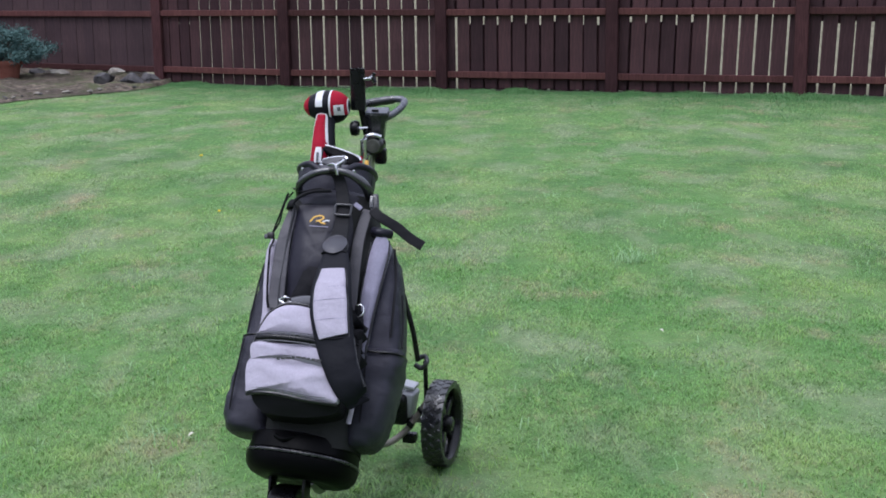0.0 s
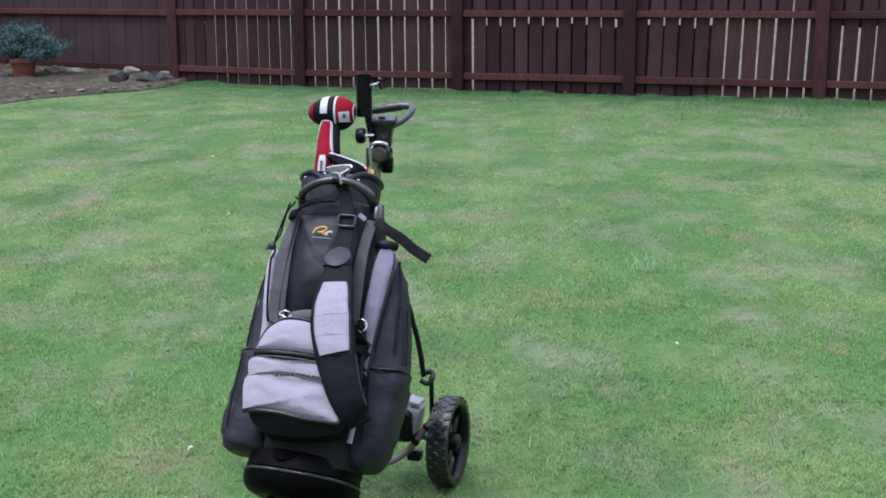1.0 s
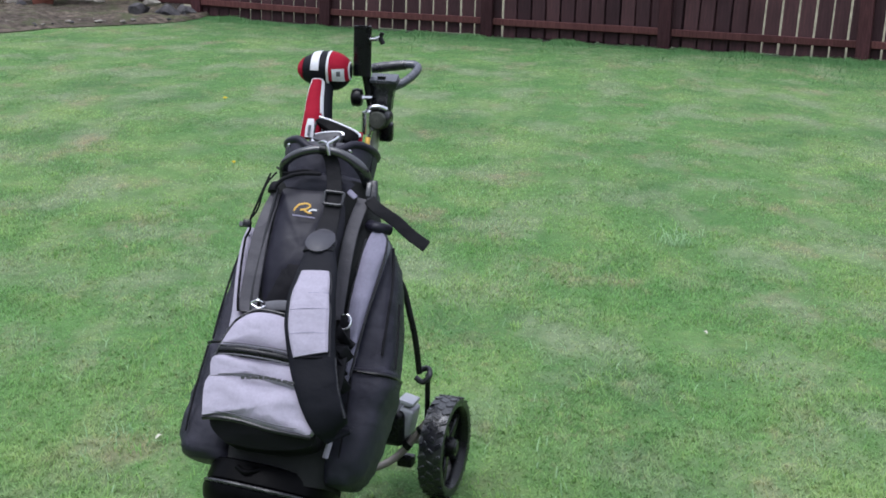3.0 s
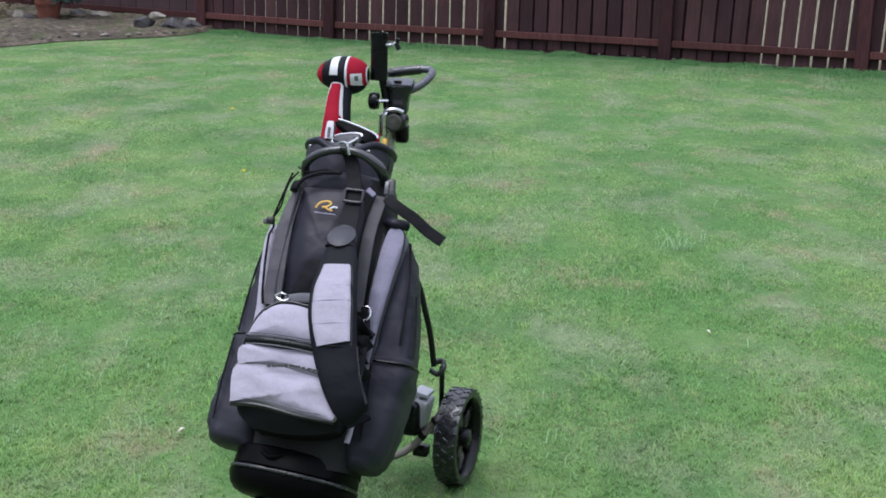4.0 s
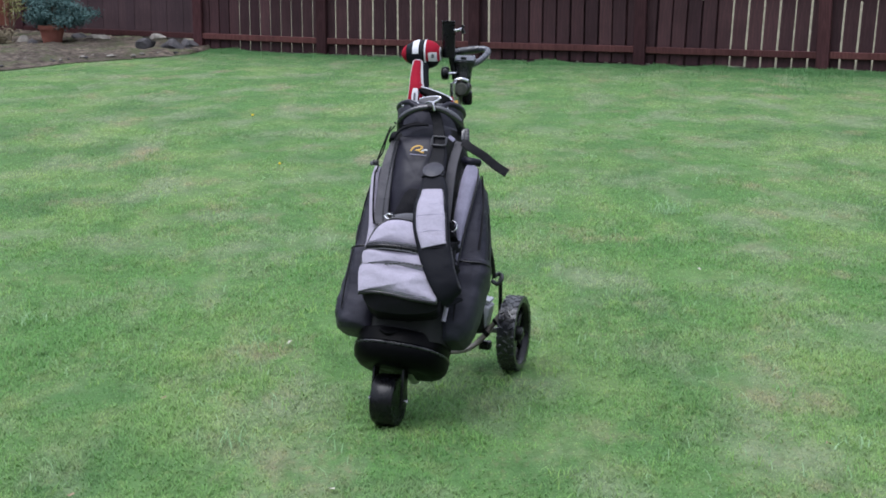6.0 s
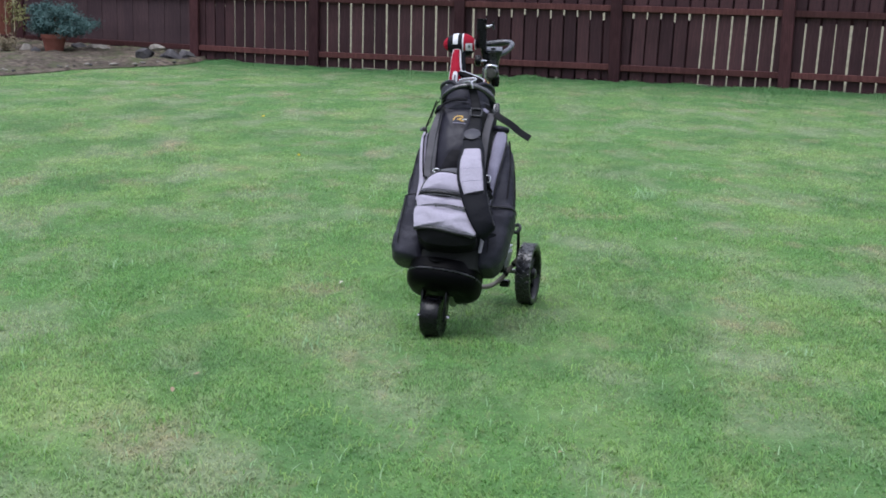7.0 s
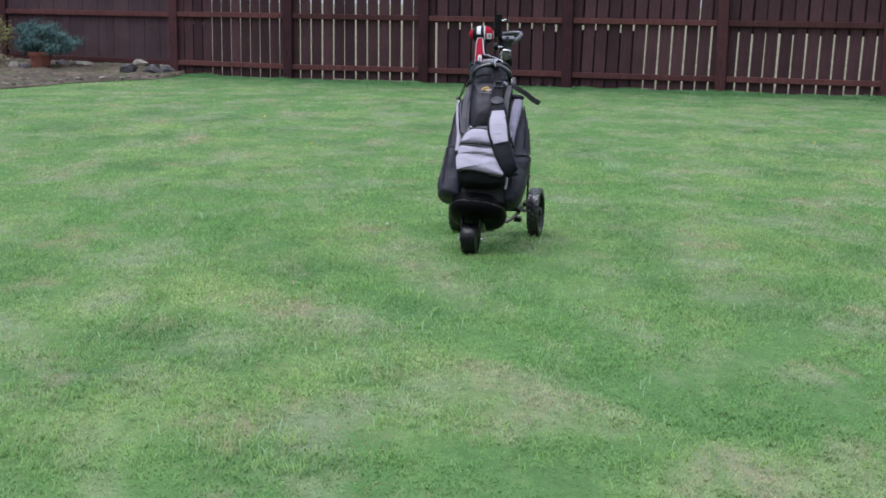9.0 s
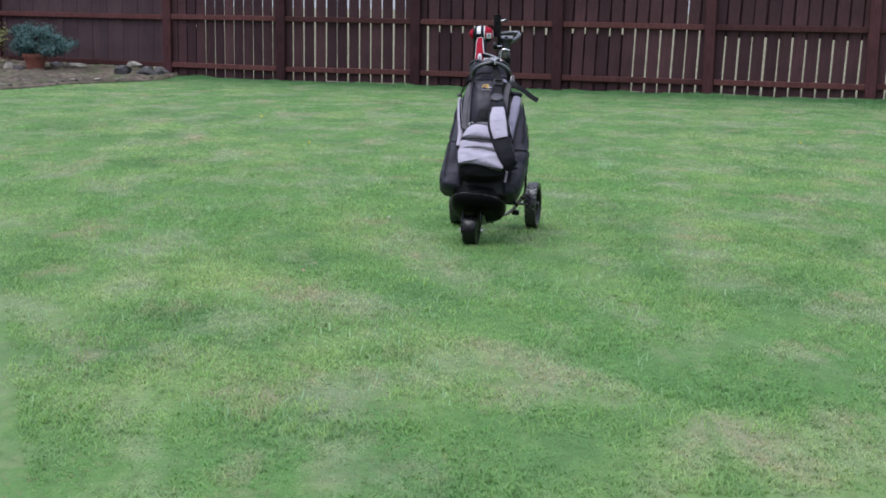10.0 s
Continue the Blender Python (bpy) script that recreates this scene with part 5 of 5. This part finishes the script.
def build_clubs():
    def iron(at, slope, turn, label, wide, mat):
        """at: middle of the head in the bag's frame; slope: how far its far end hangs, in degrees."""
        m = BAG @ pose(*at, 0, 0, turn)
        c = thing("golf_club", m, label, "golf club", "clubs in the bag")
        tilt = Matrix.Rotation(radians(slope), 4, "Y") @ Matrix.Rotation(radians(-20), 4, "X")
        prof = [(-wide * 0.5, 0.008, 0.006), (-wide * 0.3, 0.014, 0.008), (0.0, 0.019, 0.009), (wide * 0.3, 0.022, 0.009), (wide * 0.46, 0.020, 0.008), (wide * 0.5, 0.014, 0.005)]
        shape = ((-1, -0.7), (-0.6, -0.95), (0.6, -0.95), (1, -0.7), (0.75, 0.85), (0.3, 1.0), (-0.3, 1.0), (-0.75, 0.85))
        head = skin([[tilt @ Vector((x, d * sy, h * sz)) for sy, sz in shape] for x, h, d in prof])
        part("club_head", head, mat, c, "dark club head")
        edge = [tilt @ Vector((x, -d * 0.5, h * 0.95)) for x, h, d in prof]
        part("top_line", tube(edge, 0.0040, 8, 4), CHROME, c, "bright top edge")
        end = tilt @ Vector((-wide * 0.48, 0, 0))
        part("hosel", tube([end, end + Vector((-0.006, 0.0, -0.025)), end + Vector((-0.006, 0.004, -0.06))], 0.0068, 10, 4), DARK_STEEL if wide > 0.1 else CHROME, c)
        part("shaft", tube([end + Vector((-0.006, 0.004, -0.055)), end + Vector((-0.004, 0.01, -0.45))], 0.0045, 8, 1), CHROME, c)

    iron((0.008, 0.085, 0.962), 24, 4, "dark cavity-back iron with a bright top edge standing in the bag", 0.118, BASE_PLASTIC)
    iron((0.0, 0.05, 0.925), 6, -12, "steel iron half hidden behind the bag collar", 0.075, DARK_STEEL)
    iron((0.03, 0.12, 0.93), 24, 170, "steel wedge half hidden behind the bag collar", 0.07, DARK_STEEL)
    for x, y in ((0.066, 0.10), (0.078, 0.13)):
        c = thing("golf_club", BAG @ pose(x, y, 0.93), "club standing in the bag with only its ferrule showing", "golf club", "clubs in the bag")
        part("shaft", tube([(0, 0, 0.02), (-0.002, 0, -0.40)], 0.0045, 8, 1), CHROME, c)
        part("ferrule", tube([(0, 0, 0.035), (0, 0, 0.0)], 0.0066, 10, 1), RED_CLOTH if x < 0.07 else GOLD, c)
    c = thing("golf_club", TROLLEY @ pose(-0.06, 0.585, 1.0), "dark shafted wood under a head cover", "golf club", "clubs in the bag")
    part("shaft", tube([(0, 0, 0.02), (0.004, -0.05, -0.0866), (0.012, -0.15, -0.26)], 0.005, 8, 2), BLACK_PLASTIC, c)


# ---------------------------------------------------------------- weeds, edges and litter
def blade_mesh(name, blades, material, parent=None):
    """Long blades, each a bent strip: (x, y, height, width, way, lean)."""
    vs, fs = [], []
    for x, y, h, w, way, lean in blades:
        ca, sa = math.cos(way), math.sin(way)
        b = len(vs)
        for t in (0.0, 0.4, 0.75):
            o, z, q = lean * h * t * t, h * t * (1 - 0.25 * lean * t), w * (1 - 0.6 * t) / 2
            vs += [(x + ca * o - sa * q, y + sa * o + ca * q, z), (x + ca * o + sa * q, y + sa * o - ca * q, z)]
        vs.append((x + ca * lean * h, y + sa * lean * h, h * (1 - 0.25 * lean)))
        fs += [(b, b + 1, b + 3, b + 2), (b + 2, b + 3, b + 5, b + 4), (b + 4, b + 5, b + 6)]
    me = bpy.data.meshes.new(name)
    me.from_pydata(vs, [], fs)
    me.materials.append(material)
    me.polygons.foreach_set("use_smooth", [True] * len(me.polygons))
    me.update(calc_edges=True)
    me.normals_split_custom_set_from_vertices([(0.0, 0.0, 1.0)] * len(vs))
    return new(name, me)


def build_fence_foot():
    rng = random.Random(21)
    blades = []
    for (ax, ay), (bx, by) in zip(POSTS[2:], POSTS[3:]):
        n = int(3800 * math.hypot(bx - ax, by - ay))
        for _ in range(n):
            s = rng.random()
            x, y = ax + (bx - ax) * s, ay + (by - ay) * s
            ragged = noise.noise(Vector((x * 1.7, y * 1.7, 3)))
            # the wider scatter of dark blades stands in for the fence's shade
            d = abs(rng.gauss(0.05, 0.30 + 0.15 * ragged)) if rng.random() < 0.55 else abs(rng.gauss(0.2, 1.3 + 0.8 * ragged))
            if ragged < -0.3 and d < 0.2 or d > 3.4:
                continue
            blades.append((x - 0.36 * d, y - 0.93 * d, rng.uniform(0.022, 0.052) * max(0.4, 1.3 - d * 1.6) * (0.6 + 0.9 * max(0, noise.noise(Vector((x * 2.3, y, 9))) + 0.2)), rng.uniform(0.006, 0.011), rng.uniform(0, 6.28), rng.uniform(0.2, 0.9)))
    tagged(blade_mesh("long_grass", blades, TALL_GRASS), "longer unmown grass at the fence foot, its dark blades spread out for shade", "grass", kind="stuff")


def build_shade_soil_strip():
    # a thin dark strip drawn for the band of shade under the fence
    bm = bmesh.new()
    rows = []
    for (ax, ay), (bx, by) in zip(POSTS[2:], POSTS[3:]):
        for i in range(14):
            t = i / 14
            x, y = ax + (bx - ax) * t, ay + (by - ay) * t
            w = 0.10 + 0.07 * noise.noise(Vector((x * 2.1, y, 5)))
            rows.append([bm.verts.new((x - 0.36 * d, y - 0.93 * d, z)) for d, z in ((w, 0.004), (w * 0.4, 0.018), (-0.12, 0.02))])
    for a, b in zip(rows, rows[1:]):
        for j in range(2):
            bm.faces.new((a[j], b[j], b[j + 1], a[j + 1]))
    tagged(link_mesh("shade_soil_strip", bm, SHADED_SOIL), "strip of soil darkened for the shade at the foot of the fence", "soil", kind="structure")


def build_weeds():
    rng = random.Random(4)
    every = []
    for x, y, n, tall in ((1.0, 6.7, 60, 0.11), (-0.95, 2.9, 30, 0.05), (-1.0, 4.0, 30, 0.05), (0.95, 2.95, 26, 0.045), (-2.0, 4.3, 30, 0.05), (0.75, 8.9, 20, 0.06)):
        blades = [(rng.gauss(0, 0.05), rng.gauss(0, 0.04), tall * rng.uniform(0.4, 1.0), rng.uniform(0.004, 0.007), rng.uniform(0, 6.28), rng.uniform(0.5, 1.3)) for _ in range(n)]
        every += [(x + bx, y + by, *rest) for bx, by, *rest in blades]
    for _ in range(5200):
        y = rng.uniform(-0.2, 8.5)
        x = rng.uniform(-1.3 - 0.27 * (y + 3.4), -0.4 + 0.44 * (y + 3.9))
        if noise.noise(Vector((x * 1.6, y * 1.6, 7))) > 0.05:
            every.append((x, y, rng.uniform(0.02, 0.05), rng.uniform(0.003, 0.006), rng.uniform(0, 6.28), rng.uniform(0.4, 1.3)))
    tagged(blade_mesh("grass_tufts", every, PALE_GRASS), "tufts of longer pale grass growing in the lawn", "grass", kind="stuff")
    clumps = []
    for _ in range(2600):
        y = rng.uniform(-0.3, 7.5)
        x = rng.uniform(-1.3 - 0.27 * (y + 3.4), -0.4 + 0.44 * (y + 3.9))
        if noise.noise(Vector((x * 0.9, y * 0.9, 2))) < -0.12:
            continue
        size, tall = rng.uniform(0.015, 0.05), rng.uniform(0.020, 0.040)
        for _ in range(rng.randrange(7, 16)):
            clumps.append((x + rng.gauss(0, size), y + rng.gauss(0, size), tall * rng.uniform(0.5, 1.1), rng.uniform(0.003, 0.0055), rng.uniform(0, 6.28), rng.uniform(0.4, 1.4)))
    tagged(blade_mesh("grass_clumps", clumps, RICH_GRASS), "clumps of coarser rich green grass in the lawn", "grass", kind="stuff")
    for x, y, r in ((-2.12, 11.2, 0.016), (-1.5, 8.3, 0.010), (3.3, 8.6, 0.010)):
        d = thing("dandelion", pose(x, y, 0), "small yellow dandelion flowering in the lawn", "flower", "dandelions")
        part("flower_stem", tube([(0, 0, 0), (0.002, 0, 0.02), (0.003, 0, 0.038)], 0.0015, 6, 3), GRASS, d)
        head = lathe([(0.001, 0.036), (r * 0.6, 0.037), (r, 0.043), (r * 0.7, 0.048), (0.001, 0.049)], 14)
        for v in head.verts:
            v.co.x += 0.003
            if v.co.z > 0.04:
                v.co *= 1 + 0.06 * math.sin(v.co.x * 900 + v.co.y * 700)
        part("flower_head", head, YELLOW, d, "yellow petals")
    for k, (x, y, turn) in enumerate(((2.76, 15.6, 20), (0.88, 2.88, 35), (-2.67, 8.7, 70), (1.45, 3.4, 75), (-1.25, 3.3, 10), (-2.6, 8.9, 50), (0.9, 5.2, 120), (-0.1, 1.7, 30), (-1.6, 6.2, 0), (-0.61, 2.52, 60), (-1.33, 2.47, 15), (-1.38, 2.27, 100), (-0.9, 3.95, 40))):
        bm = bmesh.new()
        rows = []
        for i in range(7):
            t = i / 6
            w = 0.018 * math.sin(math.pi * min(1, t * 0.9 + 0.05))
            z = 0.022 + 0.012 * math.sin(t * 3 + k)
            rows.append([bm.verts.new((0.055 * (t - 0.5), q * w, z + 0.35 * abs(q) * w)) for q in (-1, -0.5, 0, 0.5, 1)])
        for a, b in zip(rows, rows[1:]):
            for i in range(4):
                bm.faces.new((a[i], a[i + 1], b[i + 1], b[i]))
        leaf = link_mesh("fallen_leaf", bm, DRY_LEAF if k % 3 else PALE_LEAF)
        leaf.matrix_world = pose(x, y, 0.008, 0, 0, turn) @ Matrix.Scale(0.42, 4)
        tagged(leaf, "curled dry leaf lying on the grass", "leaf", "leaves on the lawn")


def build_corner_plants():
    rng = random.Random(14)
    for x, y, n, mat, size, high, label in ((-7.78, 21.75, 10, YELLOW_LEAF, 0.30, 0.75, "pale yellow-green shrub growing before the side fence"), (-7.48, 20.35, 12, BROWN_LEAF, 0.16, 0.22, "withered brown garden plant in the dry bed")):
        shrub = thing("garden_shrub", pose(x, y, 0.05), label, "shrub")
        wood, vs, fs = bmesh.new(), [], []
        for _ in range(n):
            a, r = rng.uniform(0, 6.28), rng.uniform(0.05, 1.0) * size
            top = Vector((r * math.cos(a), r * math.sin(a), high * rng.uniform(0.5, 1.15)))
            tube([(0, 0, 0), tuple(top * 0.5 + Vector((0, 0, 0.05))), tuple(top)], 0.005, 5, 3, wood, radii=[0.009, 0.006, 0.003])
            for _ in range(40):
                c = top + Vector((rng.gauss(0, 0.07), rng.gauss(0, 0.07), rng.gauss(-0.02, 0.06)))
                d = Vector((rng.gauss(0, 1), rng.gauss(0, 1), rng.gauss(0.2, 0.6))).normalized()
                q = d.orthogonal().normalized() * 0.012
                b = len(vs)
                vs += [c, c + d * 0.02 + q, c + d * 0.05, c + d * 0.02 - q]
                fs.append((b, b + 1, b + 2, b + 3))
        part("stems", wood, BARK, shrub)
        me = bpy.data.meshes.new("leaves")
        me.from_pydata(vs, [], fs)
        me.materials.append(mat)
        leaves = new("leaves", me)
        leaves.parent = shrub
    rock("stone", (0.12, 0.10, 0.12), (-7.23, 20.65, 0.10), PALE_STONE, 31, "pale stone lying in the dry bed", group="rockery stones")
    rock("stone", (0.09, 0.06, 0.09), (-6.98, 20.35, 0.09), STONE, 33, "grey stone lying in the dry bed", group="rockery stones")


build_trolley()
build_bag()
build_headcover()
build_clubs()
build_grass()
build_shade_soil_strip()
build_fence_foot()
build_weeds()
build_corner_plants()
